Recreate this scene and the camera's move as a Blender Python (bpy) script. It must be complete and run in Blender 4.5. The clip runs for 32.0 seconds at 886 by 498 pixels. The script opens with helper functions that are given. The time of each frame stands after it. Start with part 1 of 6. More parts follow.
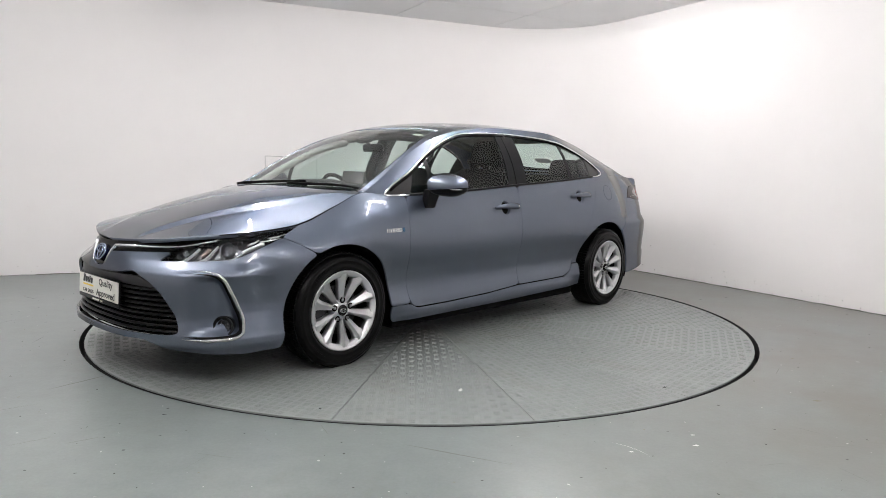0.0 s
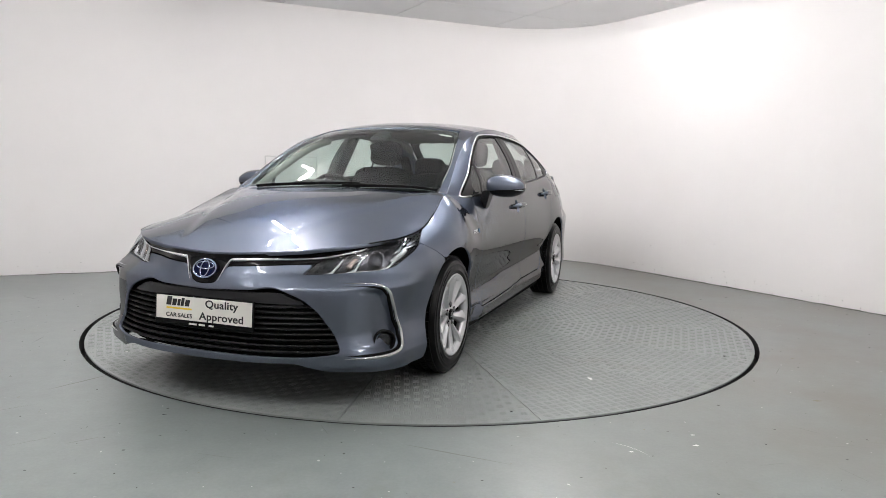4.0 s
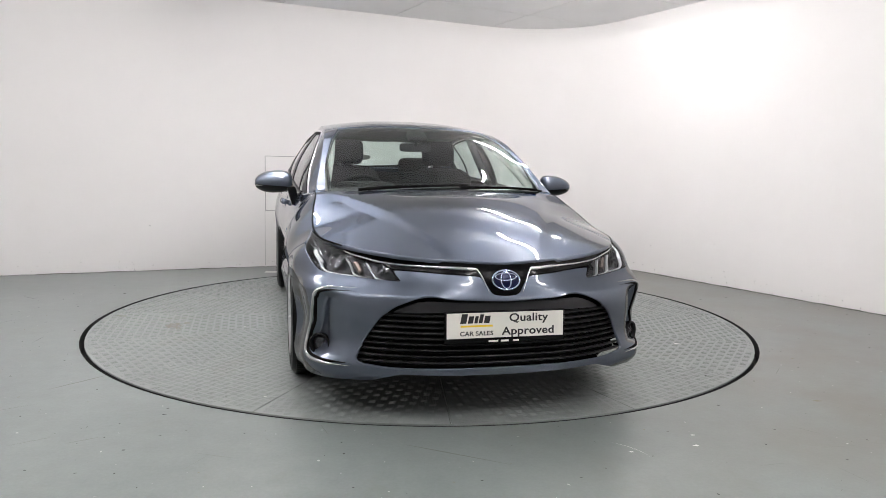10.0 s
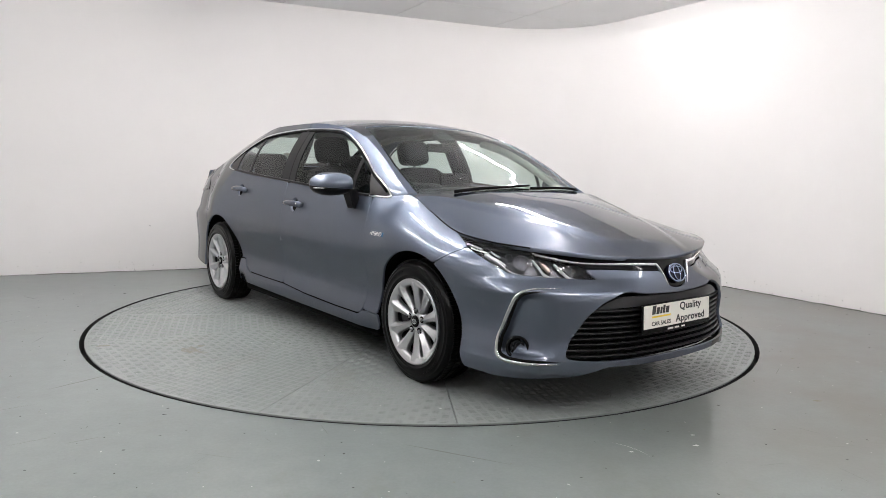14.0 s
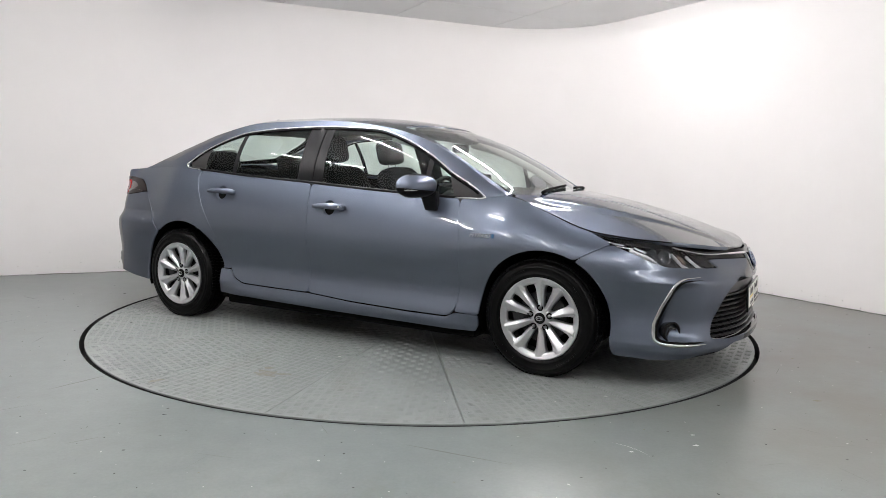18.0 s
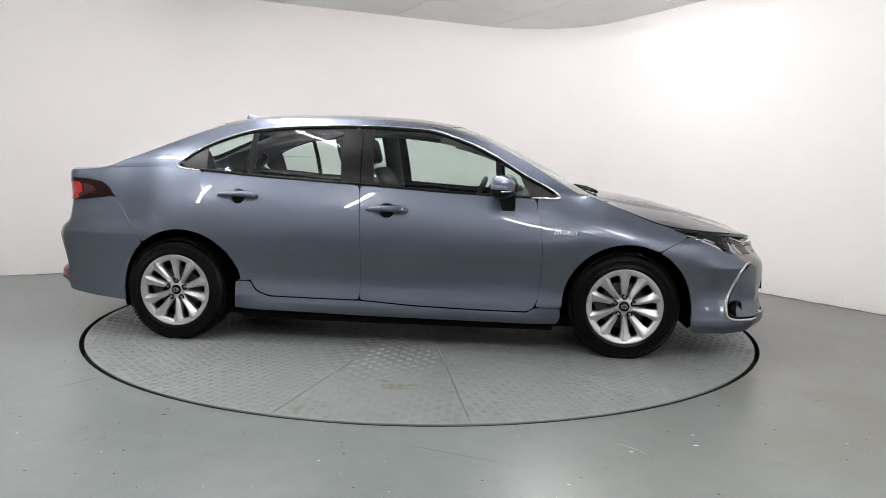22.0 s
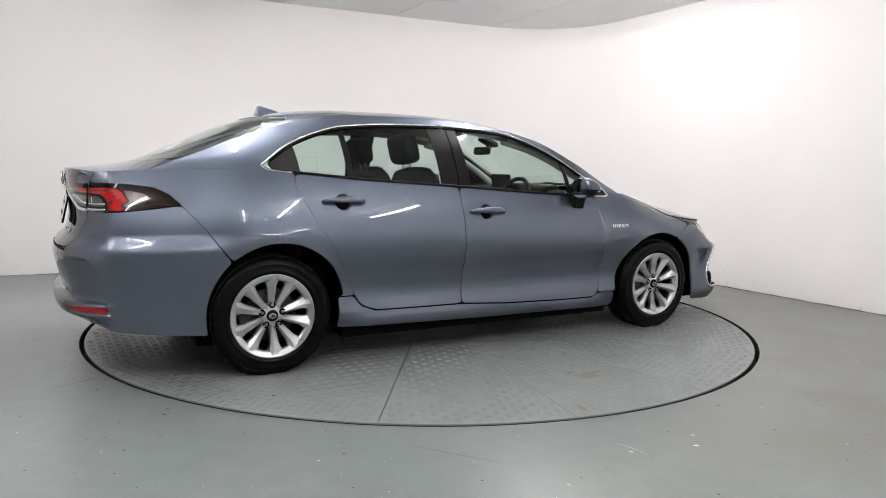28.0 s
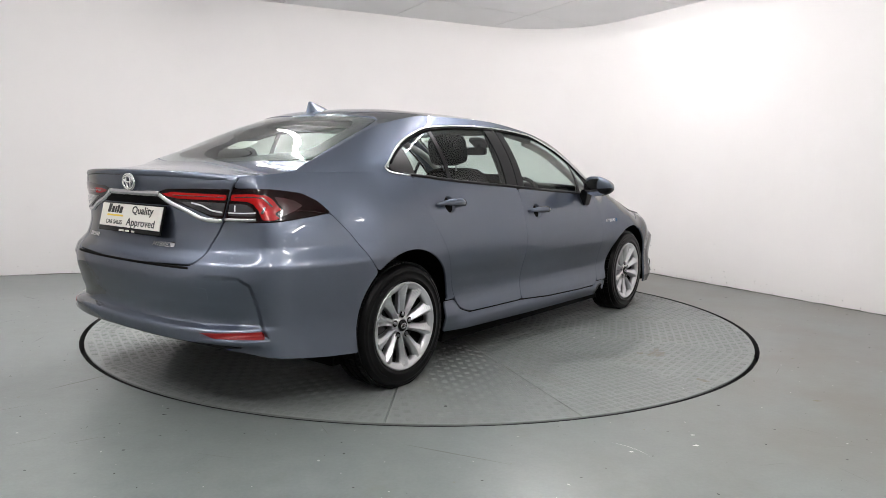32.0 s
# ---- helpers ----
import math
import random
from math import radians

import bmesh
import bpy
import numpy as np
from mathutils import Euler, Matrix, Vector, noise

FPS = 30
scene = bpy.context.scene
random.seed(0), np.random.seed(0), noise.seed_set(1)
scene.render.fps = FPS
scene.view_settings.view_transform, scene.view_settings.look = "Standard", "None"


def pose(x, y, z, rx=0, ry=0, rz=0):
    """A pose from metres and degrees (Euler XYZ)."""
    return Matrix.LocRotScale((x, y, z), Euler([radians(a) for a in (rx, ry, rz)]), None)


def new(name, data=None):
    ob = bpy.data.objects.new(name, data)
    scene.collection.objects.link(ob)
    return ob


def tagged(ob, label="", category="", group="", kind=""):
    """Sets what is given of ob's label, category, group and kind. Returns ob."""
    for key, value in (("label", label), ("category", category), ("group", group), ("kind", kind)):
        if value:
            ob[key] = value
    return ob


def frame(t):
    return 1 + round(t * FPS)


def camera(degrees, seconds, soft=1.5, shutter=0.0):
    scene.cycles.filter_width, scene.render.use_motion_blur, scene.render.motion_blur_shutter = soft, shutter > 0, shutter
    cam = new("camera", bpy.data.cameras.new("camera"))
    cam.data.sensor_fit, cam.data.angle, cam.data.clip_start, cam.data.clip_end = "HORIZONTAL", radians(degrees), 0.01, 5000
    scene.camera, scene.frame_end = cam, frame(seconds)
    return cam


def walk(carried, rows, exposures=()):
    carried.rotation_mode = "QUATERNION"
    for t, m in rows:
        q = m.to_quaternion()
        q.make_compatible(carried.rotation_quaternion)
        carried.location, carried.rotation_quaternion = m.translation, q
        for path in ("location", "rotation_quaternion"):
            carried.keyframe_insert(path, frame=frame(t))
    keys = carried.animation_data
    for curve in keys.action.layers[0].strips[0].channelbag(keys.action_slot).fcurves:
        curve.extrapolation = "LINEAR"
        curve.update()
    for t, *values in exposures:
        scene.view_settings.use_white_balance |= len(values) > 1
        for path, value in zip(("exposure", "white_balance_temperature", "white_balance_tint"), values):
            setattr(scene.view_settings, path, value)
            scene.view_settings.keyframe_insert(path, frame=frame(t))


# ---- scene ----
EXPOSURE = 0.90
TUBE_POWER = 74.0
HALL_POWER = 34.0
# ceiling battens: from x, y to x, y
# the last one is added fill light, no batten known there
BATTENS = ((-1.65, 0.85, -1.0, -0.45), (-1.40, -0.55, -1.0, -1.45), (0.72, 1.36, 1.62, 0.98), (0.82, 0.25, 1.22, -0.75), (-2.9, -0.4, -2.5, -1.5))
# the fourth and fifth are added, only to brighten the car's sides
HALL_BATTENS = ((-1.05, -3.15, -1.75, -4.40), (0.2, -3.9, 0.9, -5.2), (3.1, -3.0, 3.8, -4.2), (1.30, -3.0, 2.0, -4.2), (-2.5, -2.5, -3.1, -3.7), (5.4, -6.2, 6.1, -7.5), (5.6, -9.2, 7.1, -9.2))
cam = camera(64.89, 32.0, soft=0.3)
EYE = (0.0, -5.0924, 1.0681)
# the tripod: panned 1.47 degrees to the right, 6.43 down, rolled
cam_pose = Matrix.Translation(EYE) @ pose(0, 0, 0, 90, 0, -1.472) @ pose(0, 0, 0, -6.435, 0, 0) @ pose(0, 0, 0, 0, 0, 1.154)
walk(cam, [(0.0, cam_pose), (32.0, cam_pose)], [(0.0, EXPOSURE), (32.0, EXPOSURE)])

# ---------------------------------------------------------------- world and lights
world = bpy.data.worlds.new("world")
scene.world = world
world.use_nodes = True
world.node_tree.nodes["Background"].inputs["Color"].default_value = (0.8, 0.85, 1.0, 1)
world.node_tree.nodes["Background"].inputs["Strength"].default_value = 0.02


# ---------------------------------------------------------------- materials
def mat(name, color, rough=0.5, metal=0.0, **inputs):
    m = bpy.data.materials.new(name)
    m.use_nodes = True
    b = m.node_tree.nodes["Principled BSDF"]
    b.inputs["Base Color"].default_value = (*color, 1)
    b.inputs["Roughness"].default_value = rough
    b.inputs["Metallic"].default_value = metal
    for k, v in inputs.items():
        b.inputs[k.replace("_", " ")].default_value = v
    return m


def glow(name, color, strength):
    m = mat(name, color, 0.4)
    b = m.node_tree.nodes["Principled BSDF"]
    b.inputs["Emission Color"].default_value = (*color, 1)
    b.inputs["Emission Strength"].default_value = strength
    return m


def noise_tex(m, scale, detail=4.0, rough=0.55, coords="Object", stretch=None):
    nt = m.node_tree
    tc = nt.nodes.new("ShaderNodeTexCoord")
    n = nt.nodes.new("ShaderNodeTexNoise")
    n.inputs["Scale"].default_value, n.inputs["Detail"].default_value, n.inputs["Roughness"].default_value = scale, detail, rough
    src = tc.outputs[coords]
    if stretch:
        mp = nt.nodes.new("ShaderNodeMapping")
        mp.inputs["Scale"].default_value = stretch
        nt.links.new(src, mp.inputs["Vector"])
        src = mp.outputs["Vector"]
    nt.links.new(src, n.inputs["Vector"])
    return n.outputs["Fac"]


def ramp(m, fac, stops):
    r = m.node_tree.nodes.new("ShaderNodeValToRGB")
    while len(r.color_ramp.elements) < len(stops):
        r.color_ramp.elements.new(0.5)
    for e, (p, c) in zip(r.color_ramp.elements, stops):
        e.position, e.color = p, (*c, 1) if len(c) == 3 else c
    m.node_tree.links.new(fac, r.inputs["Fac"])
    return r.outputs["Color"]


def blend(m, a, b, fac, kind="MIX"):
    n = m.node_tree.nodes.new("ShaderNodeMix")
    n.data_type, n.blend_type = "RGBA", kind
    for sock, v in ((n.inputs["Factor"], fac), (n.inputs["A"], a), (n.inputs["B"], b)):
        if hasattr(v, "links"):
            m.node_tree.links.new(v, sock)
        else:
            sock.default_value = v if isinstance(v, float) else (*v, 1)
    return n.outputs["Result"]


def drive(m, socket, out):
    m.node_tree.links.new(out, m.node_tree.nodes["Principled BSDF"].inputs[socket])


def bump(m, fac, strength, dist):
    n = m.node_tree.nodes.new("ShaderNodeBump")
    n.inputs["Strength"].default_value, n.inputs["Distance"].default_value = strength, dist
    m.node_tree.links.new(fac, n.inputs["Height"])
    drive(m, "Normal", n.outputs["Normal"])


def paint_mat(name, color):
    """Metallic lacquer: fine flakes under a clear coat."""
    m = mat(name, color, 0.45, 1.0, Coat_Weight=1.0, Coat_Roughness=0.012, Coat_IOR=1.52)
    m.node_tree.nodes["Principled BSDF"].inputs["Specular Tint"].default_value = (0.04, 0.04, 0.05, 1)
    fl = noise_tex(m, 900.0, 2.0, 0.7)
    drive(m, "Base Color", ramp(m, fl, [(0.30, tuple(c * 0.78 for c in color)), (0.52, color), (0.72, tuple(min(1, c * 1.35) for c in color))]))
    return m


def glass_mat(name, tint, gloss=1.0):
    """A thin pane: tinted see-through with mirror gloss by Fresnel."""
    m = bpy.data.materials.new(name)
    m.use_nodes = True
    nt = m.node_tree
    nt.nodes.remove(nt.nodes["Principled BSDF"])
    tr, gl, mx, lw, pw, ad = (nt.nodes.new(k) for k in ("ShaderNodeBsdfTransparent", "ShaderNodeBsdfGlossy", "ShaderNodeMixShader", "ShaderNodeLayerWeight", "ShaderNodeMath", "ShaderNodeMath"))
    tr.inputs["Color"].default_value = (*tint, 1)
    gl.inputs["Roughness"].default_value = 0.0
    gl.inputs["Color"].default_value = (gloss, gloss, gloss, 1)
    pw.operation, ad.operation = "POWER", "MULTIPLY_ADD"
    pw.inputs[1].default_value, ad.inputs[1].default_value, ad.inputs[2].default_value = 5.0, 0.90, 0.032
    nt.links.new(lw.outputs["Facing"], pw.inputs[0])
    nt.links.new(pw.outputs[0], ad.inputs[0])
    nt.links.new(ad.outputs[0], mx.inputs["Fac"])
    nt.links.new(tr.outputs["BSDF"], mx.inputs[1])
    nt.links.new(gl.outputs["BSDF"], mx.inputs[2])
    nt.links.new(mx.outputs["Shader"], nt.nodes["Material Output"].inputs["Surface"])
    return m


PAINT = paint_mat("slate_metallic_paint", (0.130, 0.151, 0.197))
RUBBER = mat("tyre_rubber", (0.0020, 0.0020, 0.0021), 0.30, Specular_IOR_Level=0.16)
drive(RUBBER, "Roughness", ramp(RUBBER, noise_tex(RUBBER, 14.0), [(0.35, (0.30, 0.30, 0.30)), (0.7, (0.38, 0.38, 0.38))]))
ALLOY = mat("silver_alloy", (0.63, 0.635, 0.65), 0.30, 0.9, Coat_Weight=0.5, Coat_Roughness=0.08)
# metal behind the spokes, coloured near-black for the shade in there
SHADEDMETAL = mat("shaded_wheel_metal", (0.035, 0.035, 0.037), 0.5, 0.6)
CHROME = mat("bright_chrome", (0.80, 0.81, 0.82), 0.08, 1.0)
SATIN = mat("satin_chrome", (0.66, 0.67, 0.68), 0.25, 1.0)
DARKSTEEL = mat("dark_reflector", (0.10, 0.10, 0.11), 0.18, 0.9)
STEEL = mat("dull_steel", (0.30, 0.30, 0.31), 0.40, 0.9)
DUSKCHROME = mat("dark_satin_chrome", (0.58, 0.585, 0.595), 0.16, 1.0)
# near-black steel for the tail pipe
PIPE = mat("near_black_steel", (0.03, 0.03, 0.03), 0.5, 0.8)
BRIGHT = mat("bright_grille_chrome", (0.92, 0.92, 0.93), 0.24, 1.0)
SLAT = mat("black_grille_plastic", (0.006, 0.006, 0.006), 0.28, Specular_IOR_Level=0.30)
GRILLE_BAR = mat("satin_grey_black_plastic", (0.022, 0.022, 0.024), 0.32, Specular_IOR_Level=0.35)
SAIL = mat("grained_dark_grey_plastic", (0.020, 0.019, 0.019), 0.45, Specular_IOR_Level=0.35)
REFLECT = mat("red_reflector", (0.20, 0.003, 0.004), 0.30, 0.0, Specular_IOR_Level=0.3)
MIRROR = mat("mirror_silver", (0.85, 0.86, 0.88), 0.06, 1.0)
GLOSS = mat("gloss_black_plastic", (0.005, 0.005, 0.0055), 0.08, Specular_IOR_Level=0.16)
PIANO = mat("satin_black_trim", (0.009, 0.009, 0.010), 0.34, Specular_IOR_Level=0.12)
MATT = mat("matt_black_plastic", (0.003, 0.003, 0.003), 0.7, Specular_IOR_Level=0.06)
VINYL = mat("black_vinyl", (0.008, 0.008, 0.0085), 0.6, Specular_IOR_Level=0.25)
bump(VINYL, noise_tex(VINYL, 260.0), 0.3, 0.002)
FABRIC = mat("dark_grey_fabric", (0.008, 0.008, 0.0085), 0.9, Specular_IOR_Level=0.2)
bump(FABRIC, noise_tex(FABRIC, 420.0), 0.15, 0.001)
LINING = mat("pale_grey_lining", (0.46, 0.45, 0.43), 0.85)
# the pale lining in a darker colour, for the shade under the roof
ROOFCLOTH = mat("shaded_roof_cloth", (0.13, 0.13, 0.125), 0.9)
BLUE = mat("deep_blue_enamel", (0.002, 0.005, 0.035), 0.2, 0.2, Specular_IOR_Level=0.3)
MARKBLUE = mat("pale_blue_enamel", (0.10, 0.25, 0.45), 0.15, 0.5)
GLASS = glass_mat("tinted_window_glass", (0.75, 0.835, 0.80))
CLEAR = glass_mat("clear_lamp_cover", (0.93, 0.94, 0.95), 0.7)
BLUECHROME = mat("blue_tinted_chrome", (0.30, 0.35, 0.48), 0.12, 1.0)
SILVER = mat("smoked_silver_housing", (0.085, 0.085, 0.092), 0.26, 0.9)
GUIDE = mat("white_light_guide", (0.86, 0.88, 0.90), 0.12, 0.35)
AMBER = mat("amber_reflector", (0.38, 0.30, 0.26), 0.25, 0.8)
SMOKE = mat("smoked_red_lens", (0.007, 0.0009, 0.0010), 0.06, 0.0, Specular_IOR_Level=0.30)
RED = mat("red_lens", (0.37, 0.004, 0.005), 0.22, 0.0, Coat_Weight=0.6, Specular_IOR_Level=0.2)
DARKRED = mat("dark_red_lens", (0.035, 0.0015, 0.0015), 0.08, 0.0, Coat_Weight=1.0)
LENS = mat("clear_ribbed_lens", (0.045, 0.045, 0.05), 0.10, 0.3, Coat_Weight=1.0)
PLATEW = mat("white_plate", (0.78, 0.76, 0.70), 0.30)
INK = mat("black_ink", (0.012, 0.012, 0.012), 0.40)
YELLOW = mat("yellow_ink", (0.85, 0.60, 0.04), 0.40)
TUBE = glow("lit_tube", (1.0, 0.974, 0.980), TUBE_POWER)
HALL_TUBE = glow("lit_hall_tube", (1.0, 0.974, 0.980), HALL_POWER)
HOUSING = mat("white_batten_housing", (0.75, 0.75, 0.74), 0.5)

WALL = mat("white_wall_paint", (0.80, 0.785, 0.765), 0.55)
drive(WALL, "Base Color", ramp(WALL, noise_tex(WALL, 1.1, 5.0, 0.6), [(0.3, (0.815, 0.792, 0.782)), (0.7, (0.845, 0.822, 0.812))]))
bump(WALL, noise_tex(WALL, 55.0, 3.0), 0.06, 0.004)
CEIL = mat("grey_ceiling_board", (0.70, 0.70, 0.70), 0.7)
drive(CEIL, "Base Color", ramp(CEIL, noise_tex(CEIL, 0.9, 4.0), [(0.3, (0.81, 0.81, 0.81)), (0.7, (0.86, 0.86, 0.86))]))


def worn_paint(name, dark, light, rough):
    """Painted floor: cloudy patches, fine grit, scuffs and bare specks."""
    m = mat(name, light, rough, 0.0)
    c1 = ramp(m, noise_tex(m, 0.8, 2.0, 0.5), [(0.05, tuple(c * 0.70 for c in dark)), (0.95, tuple(c * 1.28 for c in light))])
    c2 = ramp(m, noise_tex(m, 9.0, 3.0, 0.5), [(0.05, tuple(c * 0.70 for c in dark)), (0.95, tuple(c * 1.25 for c in light))])
    base = blend(m, c1, c2, 0.45)
    c3 = ramp(m, noise_tex(m, 70.0, 3.0, 0.6), [(0.10, tuple(c * 0.55 for c in dark)), (0.90, tuple(c * 1.4 for c in light))])
    base = blend(m, base, c3, 0.22)
    dirt = ramp(m, noise_tex(m, 1.9, 7.0, 0.65), [(0.56, (0, 0, 0)), (0.76, (0.55, 0.55, 0.55))])
    base = blend(m, base, tuple(c * k for c, k in zip(dark, (0.92, 0.80, 0.66))), dirt)
    drive(m, "Base Color", base)
    bump(m, noise_tex(m, 30.0, 4.0), 0.08, 0.004)
    return m


def dirt_and_dimming(m, x0, x1, colour, most):
    """Brown dirt in uneven patches; the rise along x paints in weaker light."""
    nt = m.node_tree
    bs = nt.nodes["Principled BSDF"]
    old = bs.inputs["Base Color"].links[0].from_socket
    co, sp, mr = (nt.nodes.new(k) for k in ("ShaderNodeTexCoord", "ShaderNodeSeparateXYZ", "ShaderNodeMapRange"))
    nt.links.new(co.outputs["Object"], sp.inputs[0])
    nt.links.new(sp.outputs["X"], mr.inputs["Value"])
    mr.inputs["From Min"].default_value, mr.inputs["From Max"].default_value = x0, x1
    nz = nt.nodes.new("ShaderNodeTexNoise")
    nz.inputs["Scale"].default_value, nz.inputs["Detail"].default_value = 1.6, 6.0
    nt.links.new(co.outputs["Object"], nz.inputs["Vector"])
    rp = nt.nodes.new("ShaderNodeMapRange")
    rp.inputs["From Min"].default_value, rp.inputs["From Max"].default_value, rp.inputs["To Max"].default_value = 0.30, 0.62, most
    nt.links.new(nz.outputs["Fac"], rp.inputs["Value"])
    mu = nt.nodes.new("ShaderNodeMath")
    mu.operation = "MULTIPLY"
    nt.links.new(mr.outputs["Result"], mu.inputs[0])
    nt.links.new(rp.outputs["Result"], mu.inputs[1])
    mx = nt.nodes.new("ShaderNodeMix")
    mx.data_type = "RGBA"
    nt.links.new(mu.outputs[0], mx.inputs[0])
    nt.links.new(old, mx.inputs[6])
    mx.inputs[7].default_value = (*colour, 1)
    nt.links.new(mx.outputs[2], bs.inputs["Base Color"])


FLOOR = worn_paint("grey_green_floor_paint", (0.146, 0.166, 0.163), (0.182, 0.201, 0.195), 0.30)
# brown dirt, with the dimmer right side put into the colour
dirt_and_dimming(FLOOR, 0.2, 2.0, (0.132, 0.123, 0.103), 0.8)
PLATE = worn_paint("grey_green_plate_paint", (0.170, 0.188, 0.182), (0.214, 0.227, 0.220), 0.30)
LUG = worn_paint("worn_tread_paint", (0.176, 0.193, 0.187), (0.220, 0.236, 0.229), 0.42)
for steel in (PLATE, LUG):
    steel.node_tree.nodes["Principled BSDF"].inputs["Specular IOR Level"].default_value = 0.28
CHIP = mat("pale_paint_chip", (0.70, 0.70, 0.68), 0.5)
SCRATCH = mat("scratched_paint", (0.145, 0.150, 0.140), 0.5)
GRIT = mat("dark_grit", (0.06, 0.06, 0.055), 0.8)
PALE = mat("faded_paint", (0.50, 0.50, 0.48), 0.6)
RUST = mat("brown_oil_stain", (0.17, 0.15, 0.10), 0.45)
SEAM = mat("dark_gap", (0.01, 0.01, 0.01), 0.8)


# ---------------------------------------------------------------- mesh helpers
def link(name, bm, material, parent=None, label="", smooth=False):
    me = bpy.data.meshes.new(name)
    bm.to_mesh(me)
    bm.free()
    me.materials.append(material)
    if smooth:
        for p in me.polygons:
            p.use_smooth = True
    ob = new(name, me)
    if parent:
        ob.parent = parent
    if label:
        ob["label"] = label
    return ob


def part(name, bm, material, parent, label="", smooth=False):
    return link(name, bm, material, parent, label, smooth)


def curve(xs, ys):
    """A smooth interpolating curve through a few knots."""
    xs, ys = np.array(xs, float), np.array(ys, float)
    if xs[0] > xs[-1]:
        xs, ys = xs[::-1], ys[::-1]
    h = np.diff(xs)
    d = np.diff(ys) / h
    m = np.empty(len(xs))
    m[0], m[-1] = d[0], d[-1]
    for i in range(1, len(xs) - 1):
        if d[i - 1] * d[i] <= 0:
            m[i] = 0.5 * (d[i - 1] + d[i]) * 0.3
        else:
            w1, w2 = 2 * h[i] + h[i - 1], h[i] + 2 * h[i - 1]
            m[i] = (w1 + w2) / (w1 / d[i - 1] + w2 / d[i])

    def f(x):
        x = np.clip(np.asarray(x, float), xs[0], xs[-1])
        i = np.clip(np.searchsorted(xs, x) - 1, 0, len(h) - 1)
        t = (x - xs[i]) / h[i]
        return ((1 + 2 * t) * (1 - t) ** 2 * ys[i] + t * (1 - t) ** 2 * h[i] * m[i]
                + t * t * (3 - 2 * t) * ys[i + 1] + t * t * (t - 1) * h[i] * m[i + 1])
    return f


def step(a, b, x):
    t = np.clip((np.asarray(x, float) - a) / (b - a), 0, 1)
    return t * t * (3 - 2 * t)


# ---------------------------------------------------------------- the car's form
# car space: x to the front, y to its left, z up from the ground; surfaces are given for y > 0
PLAN_X = (2.32, 2.3173, 2.305, 2.245, 2.155, 2.055, 1.90, 1.6, 1.35, 0.9, 0.0, -0.9, -1.35, -1.7, -1.95, -2.12, -2.24, -2.31, -2.331, -2.335)
PLAN_Y = (0.0, 0.11, 0.26, 0.47, 0.64, 0.775, 0.845, 0.868, 0.882, 0.868, 0.862, 0.868, 0.882, 0.862, 0.83, 0.77, 0.63, 0.38, 0.15, 0.0)


def build_plan():
    k = np.arange(len(PLAN_X))
    fx, fy = curve(k, PLAN_X), curve(k, PLAN_Y)
    kk = np.linspace(0, len(PLAN_X) - 1, 1200)
    x, y = fx(kk), fy(kk)
    for _ in range(120):
        x[1:-1] = (x[:-2] + x[1:-1] * 2 + x[2:]) / 4
        y[1:-1] = (y[:-2] + y[1:-1] * 2 + y[2:]) / 4
        x[0], x[-1] = (x[0] + x[1]) / 2, (x[-1] + x[-2]) / 2
    s = np.concatenate([[0], np.cumsum(np.hypot(np.diff(x), np.diff(y)))])
    tx, ty = np.gradient(x, s), np.gradient(y, s)
    tx[0] = tx[-1] = 0.0
    return s, x, y, ty, -tx


PS, PX, PY, PNX, PNY = build_plan()
ULEN = PS[-1]


def u_side(x):
    """The girth at which the side passes x."""
    return np.interp(-np.asarray(x, float), -PX, PS)


side_in = curve((0.10, 0.18, 0.215, 0.24, 0.262, 0.29, 0.33, 0.372, 0.405, 0.48, 0.58, 0.68, 0.76, 1.2), (0.06, 0.036, 0.024, 0.023, 0.028, 0.033, 0.043, 0.051, 0.053, 0.041, 0.014, 0.002, 0.0, 0.0))
front_in = curve((0.10, 0.17, 0.21, 0.25, 0.35, 0.45, 0.52, 0.58, 0.63, 0.70, 0.9), (0.12, 0.03, 0.0, 0.0, 0.025, 0.02, 0.02, 0.035, 0.055, 0.10, 0.3))
rear_in = curve((0.10, 0.25, 0.315, 0.345, 0.385, 0.400, 0.410, 0.50, 0.60, 0.66, 0.72, 0.80, 0.92, 1.0, 1.04, 1.2), (0.27, 0.13, 0.05, 0.006, 0.0, 0.010, 0.040, 0.026, 0.006, 0.02, 0.07, 0.09, 0.085, 0.075, 0.09, 0.4))
# the lamps sit further back than the bumper below them
sweep_in = curve((0.1, 0.54, 0.57, 0.61, 0.65, 0.70, 0.76, 0.9), (0.0, 0.0, 0.02, 0.055, 0.065, 0.05, 0.03, 0.03))
# the upper edge of the lower body: its height, how far it leans in, and from how far below
top_z = curve((2.32, 2.2, 2.0, 1.8, 1.6, 1.32, 1.10, 0.86, 0.44, -0.25, -0.886, -1.19, -1.5, -1.9, -2.2, -2.33),
              (0.685, 0.692, 0.725, 0.748, 0.772, 0.865, 0.935, 0.915, 0.93, 0.972, 1.01, 1.035, 1.055, 1.045, 1.03, 1.03))
top_in = curve((2.32, 2.0, 1.6, 1.32, 1.10, 0.86, 0.44, -0.25, -0.886, -1.19, -1.5, -1.9, -2.2, -2.33),
               (0.10, 0.12, 0.12, 0.15, 0.17, 0.105, 0.085, 0.08, 0.092, 0.110, 0.138, 0.142, 0.115, 0.10))
roll_h = curve((2.32, 1.9, 1.5, 1.1, 0.8, 0.0, -0.9, -1.5, -2.3), (0.17, 0.17, 0.21, 0.29, 0.36, 0.40, 0.40, 0.40, 0.32))


